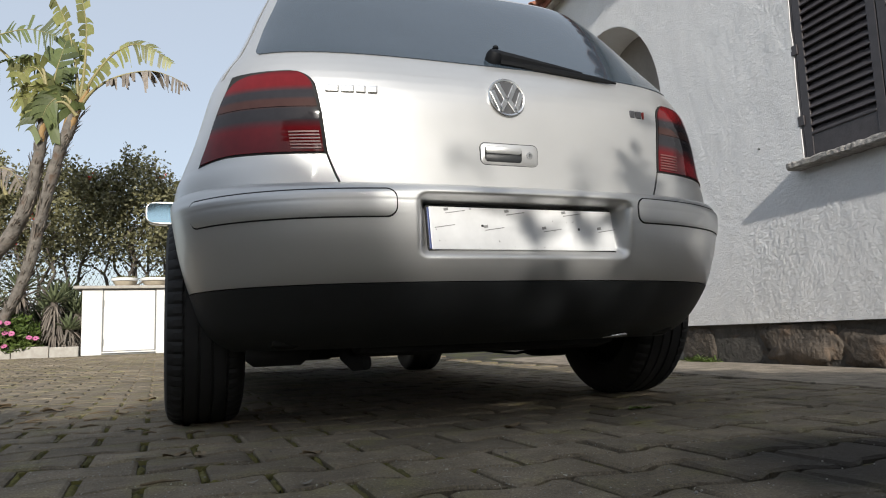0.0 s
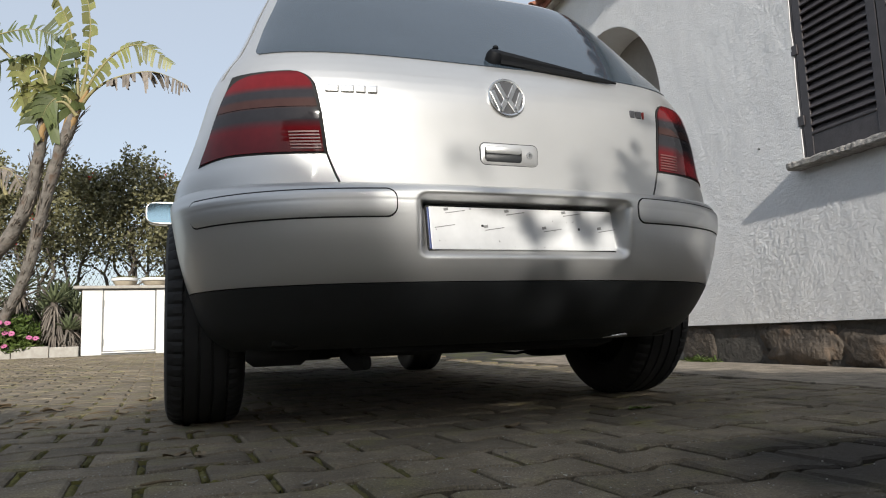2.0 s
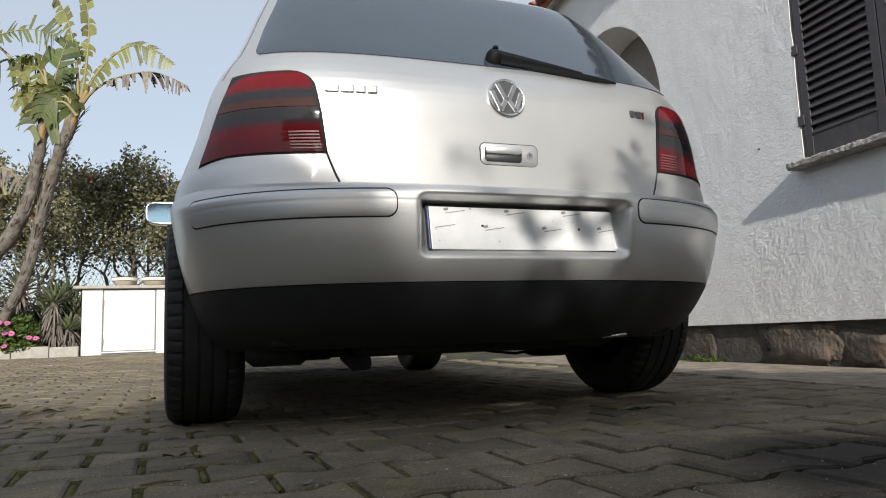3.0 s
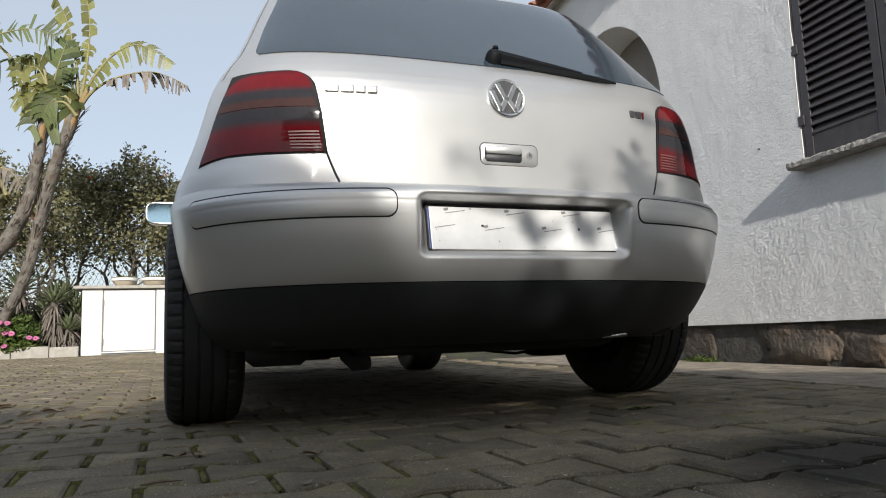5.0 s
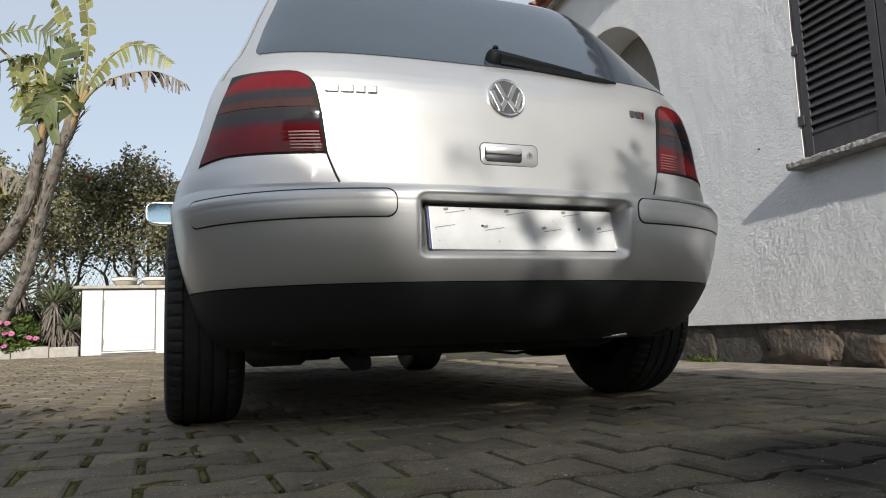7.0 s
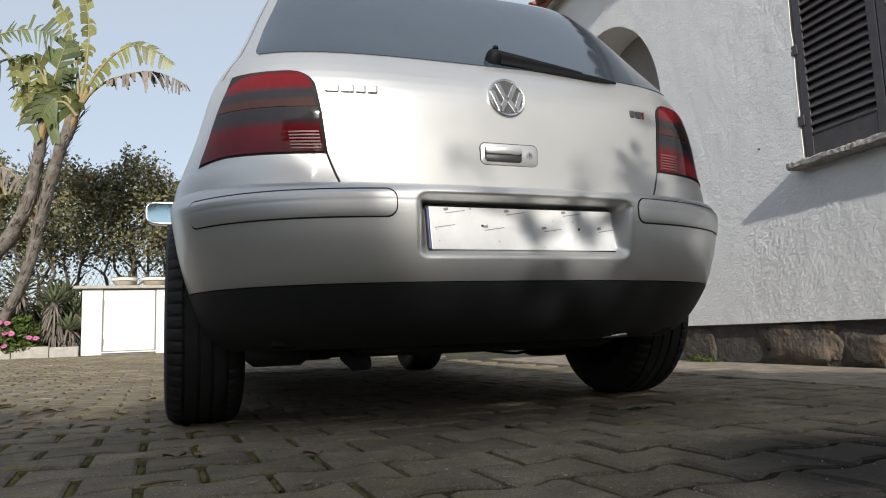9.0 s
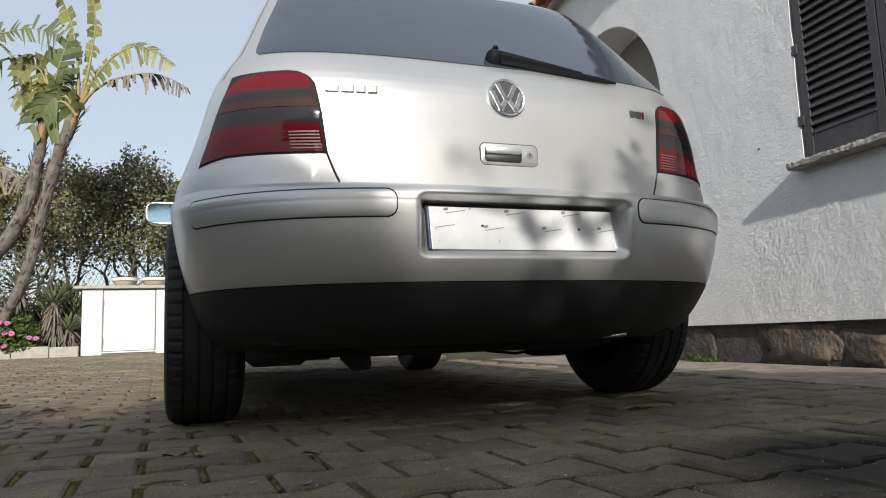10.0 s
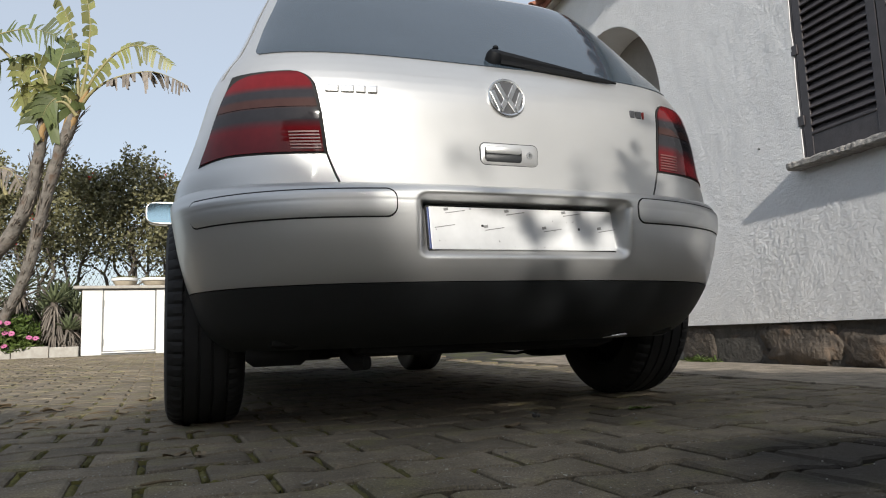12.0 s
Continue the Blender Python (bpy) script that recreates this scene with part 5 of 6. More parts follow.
build_frond("frond", [(-2.63, 8.99, 3.50), (-2.6, 8.95, 3.72), (-2.55, 8.89, 4.02), (-2.47, 8.84, 4.3), (-2.42, 8.8, 4.47)], 0.27, 5, BIG_LEAF, 12, 0.12, 0.05, 0.12, 10, "broad dark green upright leaf", 0.4)
build_frond("frond", [(-2.27, 8.84, 3.42), (-2.4, 8.80, 3.67), (-2.58, 8.85, 3.73), (-2.76, 8.95, 3.71), (-2.98, 9.05, 3.67)], 0.20, 6, BIG_LEAF_YELLOW, 20, 0.3, 0.5, 0.06, 9, "broad yellow leaf bent sideways", 0.4)
build_frond("frond", [(-2.27, 8.83, 3.42), (-2.42, 8.78, 3.58), (-2.58, 8.86, 3.56), (-2.72, 8.95, 3.42), (-2.86, 9.0, 3.22)], 0.26, 7, BIG_LEAF, 15, 0.15, 0.5, 0.05, 8, "hanging broad green leaf", 0.3)
build_frond("frond", [(-2.63, 8.98, 3.5), (-2.68, 8.97, 3.86), (-2.77, 8.97, 4.08), (-2.91, 9.02, 4.12), (-3.06, 9.1, 3.93)], 0.21, 8, BIG_LEAF_YELLOW, 20, 0.3, 0.3, 0.2, 10, "bent green leaf with a yellow tip", 0.5)
build_frond("frond", [(-2.66, 9.0, 3.5), (-2.95, 9.15, 4.0), (-3.3, 9.25, 4.45), (-3.5, 9.19, 4.52), (-3.21, 9.07, 4.61), (-2.92, 8.95, 4.65), (-2.7, 8.88, 4.6), (-2.54, 8.83, 4.54)], 0.20, 9, BIG_LEAF, 10, 0.6, -0.1, 0.48, 22, "comb-like torn green leaf", 0.8)
build_frond("frond", [(-2.65, 8.99, 3.5), (-2.69, 8.95, 4.03), (-2.83, 8.97, 4.26), (-3.06, 9.06, 4.26), (-3.28, 9.15, 4.2), (-3.5, 9.25, 4.06)], 0.15, 10, BIG_LEAF, 60, 0.85, 1.0, 0.36, 16, "dark hanging leaf in shreds", 0.7)
build_frond("frond", [(-2.63, 9.0, 3.45), (-2.80, 9.03, 3.57), (-2.96, 9.07, 3.68), (-3.07, 9.13, 3.78)], 0.17, 11, BIG_LEAF_YELLOW, 20, 0.4, 0.3, 0.2, 8, "short yellowing leaf", 0.5)
build_frond("frond", [(-2.60, 8.98, 3.5), (-2.51, 8.90, 3.77), (-2.40, 8.85, 3.91), (-2.28, 8.82, 3.88)], 0.18, 12, BIG_LEAF, 25, 0.4, 0.4, 0.2, 8, "short green leaf", 0.5)
build_frond("frond", [(-3.2, 9.45, 2.4), (-3.3, 9.38, 2.74), (-3.12, 9.29, 2.70), (-2.99, 9.27, 2.49)], 0.15, 13, DRY, 40, 0.7, 0.8, 0.2, 12, "withered brown leaf against the trunk", 0.2)
build_frond("frond", [(-2.58, 8.98, 3.45), (-2.52, 8.92, 3.75), (-2.50, 8.88, 3.98), (-2.44, 8.84, 4.12), (-2.33, 8.80, 4.15)], 0.20, 14, BIG_LEAF, 35, 0.3, 0.4, 0.15, 9, "green leaf folded to one side", 0.4)
build_frond("frond", [(-2.30, 8.86, 3.45), (-2.34, 8.80, 3.62), (-2.48, 8.80, 3.66), (-2.62, 8.84, 3.55), (-2.70, 8.90, 3.38)], 0.22, 15, BIG_LEAF, 10, 0.2, 0.4, 0.05, 8, "broad drooping green leaf", 0.3)
build_frond("frond", [(-2.66, 9.0, 3.45), (-2.70, 8.96, 3.7), (-2.84, 8.96, 3.84), (-2.98, 9.0, 3.80), (-3.08, 9.05, 3.66)], 0.16, 16, BIG_LEAF_YELLOW, 30, 0.4, 0.5, 0.15, 9, "yellowing bent leaf", 0.4)
for k, (a, b) in enumerate((((-2.36, 8.92, 3.25), (-2.12, 8.77, 3.80)), ((-2.40, 8.94, 3.2), (-2.20, 8.82, 3.72)), ((-2.42, 8.95, 3.2), (-2.27, 8.84, 3.72)), ((-2.74, 9.08, 3.1), (-2.62, 8.99, 3.62)))):
    a, b = Vector(a) - B0, Vector(b) - B0
    v, f = tube([a, (a + b) / 2 + Vector((-0.02, 0, 0.0)), b], [0.055, 0.045, 0.018], 9)
    sharp(obj("leaf_sheath", v, f, SHEATH, BIRD, "orange-brown leaf sheath"), 60)

# ---- paving ----
PITCH_X, PITCH_Y, WAVE = 0.2175, 0.1535, 0.0125
PAVE = pose(-0.503, -0.312, 0, 0, 0, 2.1)


def paver_outline(gx, gy, inset, wob=0.0):
    a = PITCH_X / 2 - gx - inset
    b1, b0 = PITCH_Y / 2 + WAVE - gy - inset, PITCH_Y / 2 - WAVE - gy - inset
    q = [(-a, -b1), (-0.076, -b1), (-0.034, -b0), (0.034, -b0), (0.076, -b1), (a, -b1), (a, b1), (0.076, b1), (0.034, b0), (-0.034, b0), (-0.076, b1), (-a, b1)]
    return q


def paver_piece(gx, gy, q):
    top, rim = paver_outline(gx, gy, 0.006), paver_outline(gx, gy, 0.0)
    j = lambda: q.uniform(-0.0025, 0.0025)
    dz = [q.uniform(-0.0012, 0.0012) for k in range(12)]
    vs = [(x + j(), y + j(), dz[k]) for k, (x, y) in enumerate(top)]
    vs += [(x + j() * 0.6, y + j() * 0.6, -0.0045) for x, y in rim]
    vs += [(x, y, -0.03) for x, y in rim]
    n = 12
    fs = [(0, 1, 10, 11), (1, 2, 9, 10), (2, 3, 8, 9), (3, 4, 7, 8), (4, 5, 6, 7)]
    fs += [(i, n + i, n + (i + 1) % n, (i + 1) % n) for i in range(n)]
    fs += [(n + i, 2 * n + i, 2 * n + (i + 1) % n, n + (i + 1) % n) for i in range(n)]
    return vs, fs


def build_paving():
    p = thing("paving", pose(0, 0, 0), "grey interlocking concrete pavers with mossy joints", "paving", kind="structure")
    q = random.Random(17)
    shared = []
    for k in range(10):
        me = bpy.data.meshes.new("paver")
        v, f = paver_piece(q.uniform(0.0065, 0.0100), q.uniform(0.0078, 0.0110), q)
        me.from_pydata(v, [], f)
        me.materials.append(PAVER)
        shared.append(me)
    far_v, far_f = [], []
    far = [paver_piece(q.uniform(0.0040, 0.0075), q.uniform(0.0025, 0.0040), q) for k in range(10)]
    count = 0
    for j in range(-44, 70):
        for i in range(-40, 12):
            lx = -0.165 + 0.11 + PITCH_X * i + (0.11 if j % 2 else 0.0)
            c = PAVE @ Vector((lx, PITCH_Y * j, 0))
            if not (-7.0 < c.x < 1.53 and -6.4 < c.y < 9.55):
                continue
            m = Matrix.Translation((c.x, c.y, rise(c.y) + q.uniform(-0.002, 0.002))) @ pose(0, 0, 0, q.uniform(-0.5, 0.5), q.uniform(-0.5, 0.5), 2.1 + q.uniform(-0.7, 0.7))
            if count < 300 and -1.75 < c.x < 0.95 and -0.78 < c.y < 1.3 - 0.35 * abs(c.x + 0.3):
                o = new("paver", shared[q.randrange(10)])
                o.parent = p
                o.matrix_basis = m
                count += 1
            else:
                v, f = far[q.randrange(10)]
                o = len(far_v)
                far_v += [m @ Vector(k) for k in v]
                far_f += [tuple(k + o for k in t) for t in f]
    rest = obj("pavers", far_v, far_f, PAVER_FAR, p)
    tagged(rest, kind="stuff")


build_paving()


# ---- small things on the ground ----
def fallen_leaf(x, y, size, turn, seed, label, material=BLADE_DRY):
    q = random.Random(seed)
    o = thing("fallen_leaf", pose(x, y, rise(y) + 0.002, 0, 0, turn), label, "leaf", "fallen leaves")
    n, m = 8, 4
    vs, fs = [], []
    for s in (0.0, 0.0012):
        for i in range(n + 1):
            t = i / n
            w = size * 0.30 * math.sin(math.pi * min(0.98, 0.04 + t * 0.94)) ** 0.8
            for j in range(m + 1):
                u = 2 * j / m - 1
                z = 0.13 * size * abs(u) ** 1.5 * (0.6 + 0.4 * math.sin(5 * t + seed)) + 0.06 * size * math.sin(3.1 * t + seed) ** 2
                vs.append((size * (t - 0.5), w * u + 0.05 * size * math.sin(4 * t + seed), z + s + q.uniform(0, 0.0015)))
    k = (n + 1) * (m + 1)
    fs = [(i * (m + 1) + j, i * (m + 1) + j + 1, (i + 1) * (m + 1) + j + 1, (i + 1) * (m + 1) + j) for i in range(n) for j in range(m)]
    fs += [tuple(a + k for a in f[::-1]) for f in fs]
    sharp(obj("blade", vs, fs, material, o), 70)
    v, f = tube([(-0.5 * size, 0, 0.004), (-0.7 * size, 0.03 * size, 0.006)], 0.0012, 5)
    obj("stalk", v, f, material, o)


DRYL = "curled dry brown leaf lying on the pavers"
for x, y, s, t, k in ((-0.568, -0.085, 0.052, 20, 1), (-0.835, 0.045, 0.06, 200, 2), (-0.785, 0.03, 0.05, 75, 3), (-1.10, -0.28, 0.06, 160, 4), (-1.165, -0.32, 0.05, 20, 5),
                      (-1.43, 0.90, 0.10, 5, 6), (-1.28, 1.45, 0.09, 8, 7), (-1.02, 1.15, 0.05, 30, 8), (-0.97, 1.75, 0.09, 20, 9), (-1.55, 1.85, 0.12, 2, 10),
                      (-0.96, 0.62, 0.05, 100, 11), (0.93, 0.33, 0.03, 40, 12)):
    fallen_leaf(x, y, s * 0.8, t, k, DRYL)
fallen_leaf(0.42, 0.19, 0.045, 15, 13, "small green leaf lying on the pavers", GRASSY)
fallen_leaf(0.45, 0.185, 0.035, 120, 14, "small green leaf lying on the pavers", GRASSY)
fallen_leaf(-0.045, 0.05, 0.05, 10, 15, "small dry grass sprig lying on the pavers")


def build_litter():
    """Grit, chips and crumbs strewn over the pavers."""
    q = random.Random(23)
    vs, fs = [], []
    for i in range(1500):
        x, y = q.uniform(-2.4, 1.5), -0.75 + 3.6 * q.random() ** 1.6
        r = q.uniform(0.0008, 0.0024) * (1.8 if q.random() < 0.04 else 1)
        o = len(vs)
        e = [Vector((1, 0, 0)), Vector((-1, 0, 0)), Vector((0, 1, 0)), Vector((0, -1, 0)), Vector((0, 0, 1)), Vector((0, 0, -1))]
        m = Matrix.Rotation(q.uniform(0, 6), 3, "Z")
        vs += [m @ Vector((p.x * r * q.uniform(0.7, 1.6), p.y * r, p.z * r * 0.7)) + Vector((x, y, rise(y) + r * 0.6)) for p in e]
        fs += [tuple(o + k for k in t) for t in ((0, 2, 4), (2, 1, 4), (1, 3, 4), (3, 0, 4), (2, 0, 5), (1, 2, 5), (3, 1, 5), (0, 3, 5))]
    g = obj("grit", vs, fs, PEBBLE)
    tagged(g, "pale grit and chips strewn over the pavers", "grit", kind="stuff")
    vs, fs = [], []
    for i in range(70):
        x, y = -1.7 + q.gauss(0.3, 0.45), 0.9 + q.gauss(0, 0.7)
        a, ln = q.uniform(-0.5, 0.5), q.uniform(0.02, 0.07)
        d = Vector((math.cos(a), math.sin(a), 0)) * ln
        p = Vector((x, y, rise(y) + 0.004))
        v, f = tube([p, p + d * 0.5 + Vector((0, 0, 0.003)), p + d], [0.0022, 0.003, 0.001], 5)
        o = len(vs)
        vs += v
        fs += [tuple(k + o for k in t) for t in f]
    g = obj("twigs", vs, fs, BLADE_DRY)
    tagged(g, "dry twigs and husks strewn over the pavers", "twigs", kind="stuff")
    vs, fs = [], []
    for i in range(90):
        x, y = -1.35 + q.gauss(0, 0.42), 0.35 + q.gauss(0, 0.65)
        a, ln = q.gauss(0.1, 0.5), q.uniform(0.006, 0.024)
        d, sd = Vector((math.cos(a), math.sin(a), 0)), Vector((-math.sin(a), math.cos(a), 0))
        p = Vector((x, y, rise(y) + 0.0025))
        o = len(vs)
        for t, w, z in ((-0.5, 0.1, 0.002), (-0.2, 0.26, 0.0), (0.2, 0.24, 0.001), (0.5, 0.08, 0.004)):
            vs += [p + d * (ln * t) - sd * (ln * w) + Vector((0, 0, z + 0.0008)), p + d * (ln * t) + Vector((0, 0, z)), p + d * (ln * t) + sd * (ln * w) + Vector((0, 0, z + 0.001))]
        fs += [(o + 3 * k + j, o + 3 * k + j + 1, o + 3 * k + j + 4, o + 3 * k + j + 3) for k in range(3) for j in range(2)]
    g = obj("husks", vs, fs, HUSK)
    tagged(g, "pale husks and flakes strewn over the pavers", "husks", kind="stuff")
    # moss cushions that fill the joints
    vs, fs = [], []

    def cushion(p, d, length, width, high):
        o, n = len(vs), max(4, int(length / 0.007))
        s = Vector((-d.y, d.x, 0))
        for i in range(n + 1):
            t = i / n
            c = p + d * (length * (t - 0.5))
            w = width * (0.75 + 0.6 * noise.noise(c * 60)) * min(1.0, 6 * t + 0.25, 6 * (1 - t) + 0.25)
            h = high * (0.7 + 0.9 * noise.noise(c * 45 + Vector((0, 0, 7))))
            for u, k in ((-1, 0.0), (-0.5, 0.8), (0, 1.0), (0.5, 0.8), (1, 0.0)):
                vs.append(c + s * (w * u) + Vector((0, 0, -0.013 + h * k + 0.0012 * noise.noise(c * 300 + Vector((u * 9, 0, 0))))))
        fs.extend((o + 5 * i + k, o + 5 * i + k + 1, o + 5 * i + k + 6, o + 5 * i + k + 5) for i in range(n) for k in range(4))

    for j in range(-6, 16):
        for k in range(-10, 8):
            lx = -0.165 + PITCH_X * k + (0.11 if j % 2 else 0.0)
            for c, turn, ln, w in ((PAVE @ Vector((lx, PITCH_Y * j, 0)), 91.6, 0.125, 0.0125), (PAVE @ Vector((lx, PITCH_Y * (j + 0.5) + WAVE * 0.9, 0)), 1.6, 0.09, 0.006), (PAVE @ Vector((lx + 0.11, PITCH_Y * (j + 0.5) - WAVE * 0.9, 0)), 1.6, 0.08, 0.006)):
                lush = noise.noise(Vector((c.x * 2.3, c.y * 2.3, 4.0))) + 0.55 * step(-c.x, 0.2, 0.75) - 0.5 * step(c.x, -0.2, 0.3) + q.uniform(-0.25, 0.25) - (0.15 if ln < 0.1 else 0)
                if lush > 0.14:
                    cushion(Vector((c.x, c.y, 0)), Vector((math.cos(radians(turn)), math.sin(radians(turn)), 0)), ln * q.uniform(0.6, 1.05), w, 0.0115)
    g = obj("joint_moss", vs, fs, MOSS, smooth=True)
    tagged(g, "olive moss growing in the paving joints", "moss", kind="stuff")


build_litter()


def build_weeds(u, size, seed):
    q = random.Random(seed)
    m = HOUSE @ Vector((u, 0.05, 0.006))
    w = thing("weed_tuft", Matrix.Translation(m), "small green weed at the foot of the stone plinth", "weed", "weeds along the wall")
    vs, fs = [], []
    for i in range(46):
        az = q.uniform(0, 6.28)
        d = Vector((math.cos(az), math.sin(az), q.uniform(0.3, 1.6))).normalized()
        up = (Vector((0, 0, 1)) - d * d.z).normalized()
        blade(vs, fs, Vector((q.gauss(0, 0.02), q.gauss(0, 0.02), 0)), d, up, size * q.uniform(0.5, 1.2), 0.007, q.uniform(0.2, 0.9), 4)
    obj("leaves", vs, fs, GRASSY, w)


build_weeds(-0.17, 0.10, 2)
build_weeds(-0.27, 0.07, 3)
build_weeds(-0.08, 0.06, 4)

# ---- shade tree behind the camera ----
def build_shade_tree():
    q = random.Random(41)
    base = Vector((-3.4, -13.2, 0))
    t = thing("shade_tree", Matrix.Translation(base), "broad old tree that throws dappled shade on the yard", "tree")
    vs, fs = [], []
    made, centres = 0, []
    while made < 1050:
        gx, gy = q.uniform(-4.6, 3.4), q.uniform(-3.4, 3.0)
        edge = 0.80 + 0.94 * step(-gx, 1.0, 1.6) - 0.9 * step(gx, 1.75, 2.25) + 1.25 * step(gx, -0.95, -0.7) * (1 - step(gx, -0.36, -0.02)) - 0.13 * step(gx, -0.05, 0.1) * (1 - step(gx, 1.3, 1.6))
        soft = 0.32 + 0.8 * step(-gx, 1.0, 1.4)
        keep = (1.0 - step(gy, edge - soft, edge + 0.05)) * (0.7 if gx < -1.2 and gy > -0.2 else 1.0)
        if q.random() > keep:
            continue
        h = 5.0 + q.uniform(0.0, 1.6)
        c = Vector((gx, gy, 0)) + SUN_TO * (h / SUN_TO.z)
        centres.append(c - base)
        for k in range(30):
            p = c + Vector((q.gauss(0, 0.13), q.gauss(0, 0.13), q.gauss(0, 0.055))) - base
            leaf(vs, fs, p, Vector((q.uniform(-1, 1), q.uniform(-1, 1), q.uniform(-1, 0.6))).normalized(), q.uniform(0.12, 0.2), q.uniform(0.035, 0.06), q)
        made += 1
    # a low bough that hangs towards the house, thin enough to let flecks of sun through
    made = 0
    while made < 96:
        gx, gy = q.uniform(0.15, 1.75), q.uniform(0.4, 2.2)
        edge = 1.20 + 0.36 * step(gx, 0.45, 0.95) + 0.45 * step(gx, 1.0, 1.3)
        if q.random() > (1.0 - step(gy, edge - 0.3, edge + 0.25)) * (0.26 + 0.74 * step(gx, 0.45, 0.75)):
            continue
        h = q.uniform(1.6, 2.3)
        c = Vector((gx, gy, 0)) + SUN_TO * (h / SUN_TO.z)
        centres.append(c - base)
        for k in range(6):
            p = c + Vector((q.gauss(0, 0.07), q.gauss(0, 0.09), q.gauss(0, 0.06))) - base
            leaf(vs, fs, p, Vector((q.uniform(-0.6, 0.6), q.uniform(-0.6, 0.6), q.uniform(-1, 0.2))).normalized(), q.uniform(0.13, 0.22), q.uniform(0.028, 0.045), q)
        made += 1
    # tight unseen sprays, added only to throw single shadows on the tailgate
    for gx, gy, n, h in ((0.815, 1.53, 34, 1.6), (0.25, 1.58, 5, 2.7), (0.64, 1.60, 4, 2.7)):
        c = Vector((gx, gy, 0)) + SUN_TO * (h / SUN_TO.z)
        centres.append(c - base)
        for k in range(n):
            p = c + Vector((q.gauss(0, 0.014), q.gauss(0, 0.022), q.gauss(0, 0.030))) - base
            leaf(vs, fs, p, Vector((q.uniform(-0.4, 0.4), q.uniform(-0.4, 0.4), q.uniform(-1, 0.3))).normalized(), q.uniform(0.06, 0.10), q.uniform(0.016, 0.026), q)
    obj("crown", vs, fs, HEDGE, t, "dark green leaf clumps")
    limbs = [tube([(0, 0, -0.05), (0.1, 0.1, 1.4), (0.3, 0.2, 2.8), (0.8, 0.3, 3.6)], [0.30, 0.22, 0.19, 0.15], 12)]
    fork = Vector((0.8, 0.3, 3.6))
    for c in centres[::12]:
        m = (fork + c) / 2 + Vector((0, 0, 0.35))
        limbs.append(tube([fork, m, c], [0.055, 0.03, 0.012], 6))
    v, f = join(*limbs)
    obj("trunk", v, f, BARK, t, "grey-brown trunk and limbs")


build_shade_tree()


# unseen walls added behind and beside the view to cut skylight and darken reflections
for name, x0, x1, y0, y1 in (("sky_block_south", -7.0, 3.0, -17.3, -17.0), ("sky_block_west", -7.3, -7.0, -17.3, 7.0)):
    w = part(name, boxbm(x0, x1, y0, y1, -0.02, 2.3, 0.01), STONE_BACK)
    tagged(w, "plain unseen wall added to block low skylight", "wall", kind="structure")


# ---- fly ----
def build_fly():
    f = thing("fly", pose(0, 0, 3), "small black housefly in flight", "fly")
    bm = bmesh.new()
    bmesh.ops.create_icosphere(bm, subdivisions=2, radius=1.0)
    for v in bm.verts:
        v.co = Vector((v.co.x * 0.0034, v.co.y * 0.0016, v.co.z * 0.0016 * (1 - 0.25 * v.co.x)))
    part("body", bm, FLY, f, smooth=True)
    bm = bmesh.new()
    bmesh.ops.create_icosphere(bm, subdivisions=2, radius=0.0013)
    bmesh.ops.translate(bm, verts=bm.verts, vec=(0.0042, 0, 0))
    part("head", bm, FLY, f, smooth=True)
    for s in (-1, 1):
        vs = [(0.001, s * 0.001, 0.001), (-0.001, s * 0.003, 0.0018), (-0.005, s * 0.0042, 0.0020), (-0.0058, s * 0.0026, 0.0018), (-0.003, s * 0.001, 0.0014)]
        vs += [(x, y, z + 0.0002) for x, y, z in vs]
        obj("wing", vs, [(0, 1, 2, 3, 4), (9, 8, 7, 6, 5)] + [(i, (i + 1) % 5, 5 + (i + 1) % 5, 5 + i) for i in range(5)], WIRE, f)
    return f


fly = build_fly()


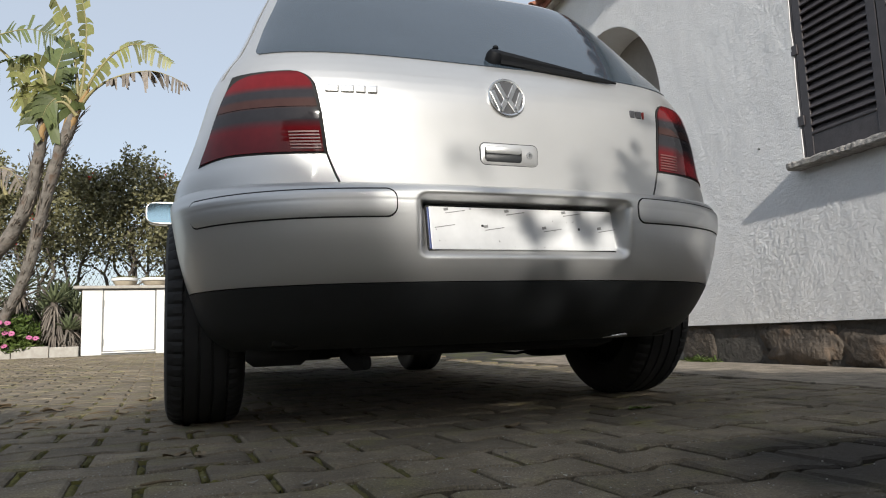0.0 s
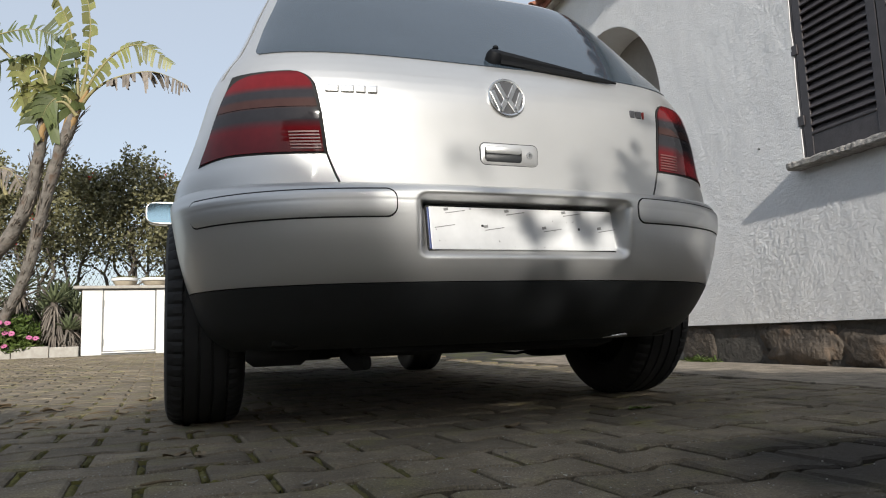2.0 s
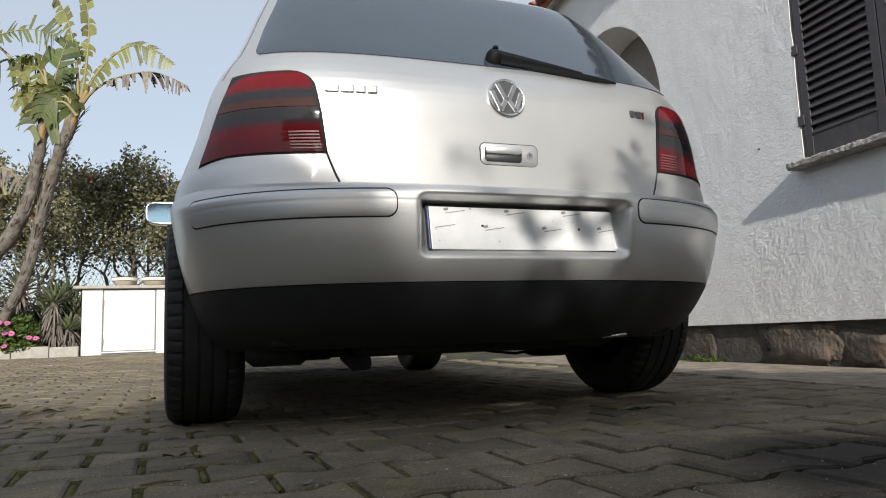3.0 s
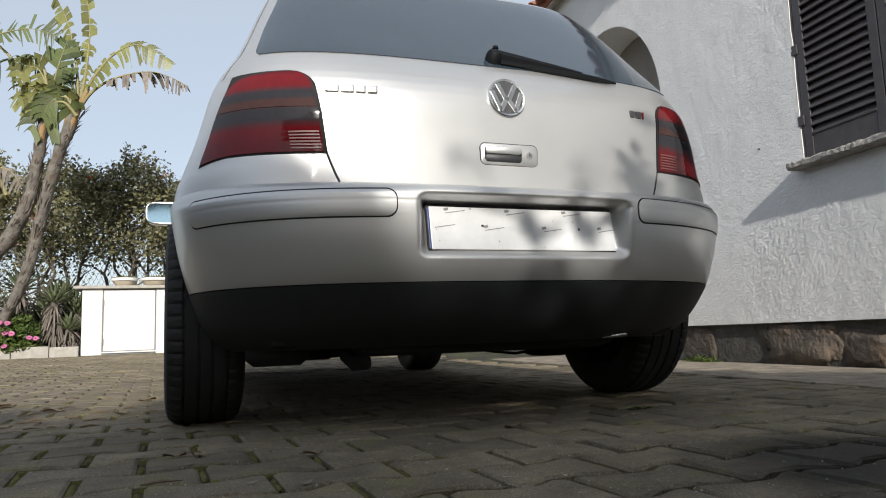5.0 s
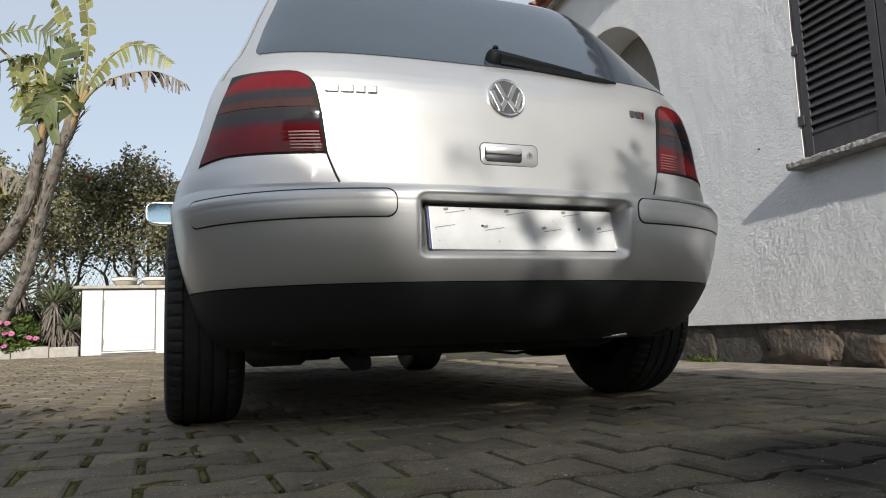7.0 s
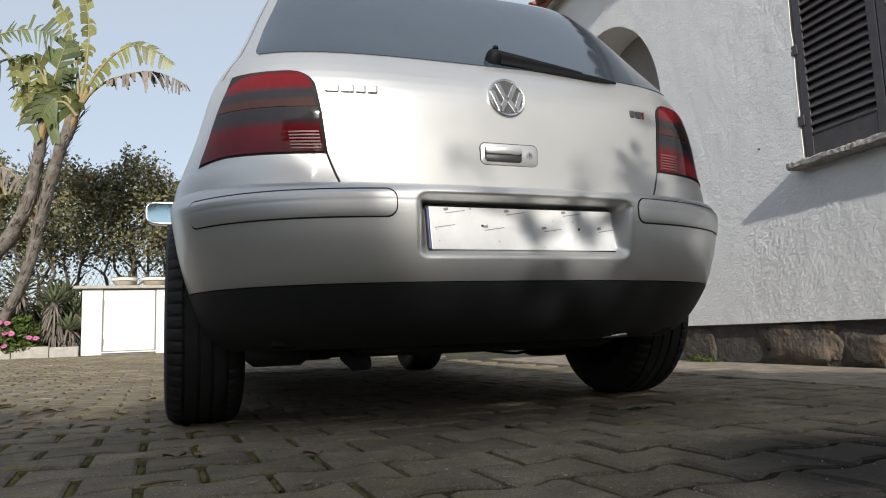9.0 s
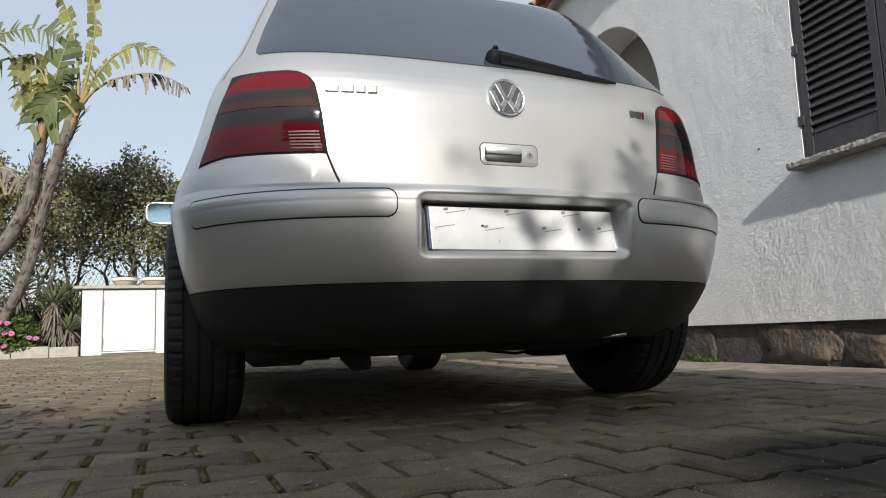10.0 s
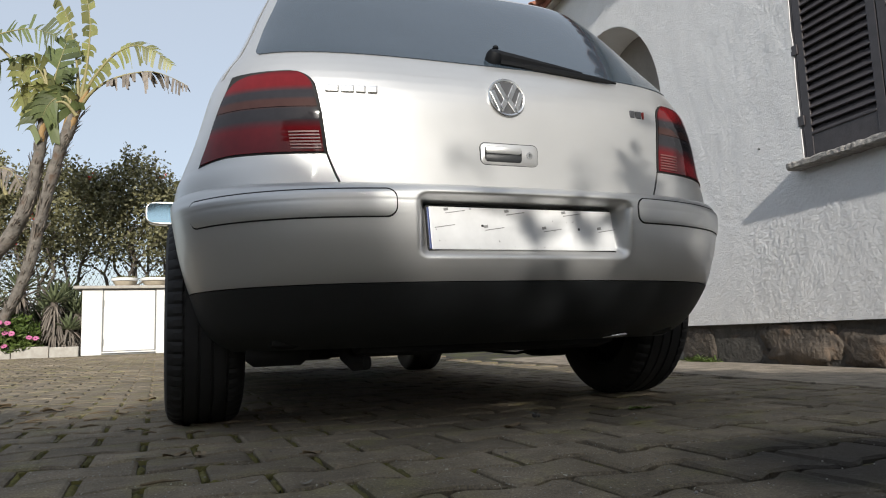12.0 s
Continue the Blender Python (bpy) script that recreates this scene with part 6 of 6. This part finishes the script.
def motions():
    # the fronds rock in a light wind, each by its own measure
    gusts = [(0.0, -0.9), (0.5, -1.3), (1.0, -0.4), (1.5, 0.2), (2.0, 0.3), (2.5, 0.8), (3.0, 0.3), (3.6, -0.4), (4.3, 0.5), (5.0, 0.2), (5.5, -0.4), (6.0, -0.5), (6.5, -0.4), (7.0, -0.4),
             (7.7, 0.4), (8.4, -0.3), (9.0, 0.1), (9.5, 0.4), (10.0, 2.2), (10.5, 2.2), (11.0, 1.5), (11.5, 1.0), (12.0, 0.5)]
    for k, (o, base, sway) in enumerate(SWAYING):
        rows = []
        for i, (t, g) in enumerate(gusts):
            a = sway * (1.15 * g + 0.35 * math.sin(2.3 * t + 1.9 * k))
            b = sway * 0.5 * math.sin(1.7 * t + 0.8 * k)
            m = Matrix.Rotation(radians(a), 4, -TOWARD) @ Matrix.Rotation(radians(b), 4, "X")
            rows.append((t, Matrix.Translation(base) @ m))
        walk(o, rows)
    # the fly crosses the view a few times
    view = look(EYE, AIM, -2.039).to_3x3()
    def spot(x, y, d):
        return Vector(EYE) + view @ (Vector((x, y, -1.0)) * d)
    way = [(0.0, 0.95, 0.60, 1.3, 0), (1.5, 0.85, 0.48, 1.3, 0), (1.6, 0.72, 0.38, 1.3, 0), (1.7, 0.463, 0.166, 1.25, 0), (1.8, 0.05, -0.018, 1.2, 0), (1.9, -0.42, -0.44, 1.1, 20), (2.2, -0.76, -0.2, 1.2, 40),
           (2.3, -0.70, 0.04, 1.3, 60), (2.4, -0.422, 0.18, 1.35, 70), (2.5, -0.346, 0.247, 1.4, 70), (2.6, -0.279, 0.337, 1.4, 70), (2.7, -0.22, 0.44, 1.4, 60), (3.0, -0.1, 0.6, 1.4, 40),
           (5.2, 0.16, 0.62, 1.3, 20), (5.4, 0.10, 0.46, 1.25, 0), (5.5, 0.034, -0.009, 1.2, -10), (5.6, -0.08, -0.46, 0.9, -10), (5.8, -0.15, -0.5, 0.5, 0), (11.6, 0.2, -0.52, 0.5, 20),
           (11.9, 0.155, -0.40, 0.46, 30), (12.0, 0.133, -0.24, 0.46, 30)]
    walk(fly, [(t, Matrix.Translation(spot(x, y, d)) @ pose(0, 0, 0, 0, 10, a)) for t, x, y, d, a in way])


motions()
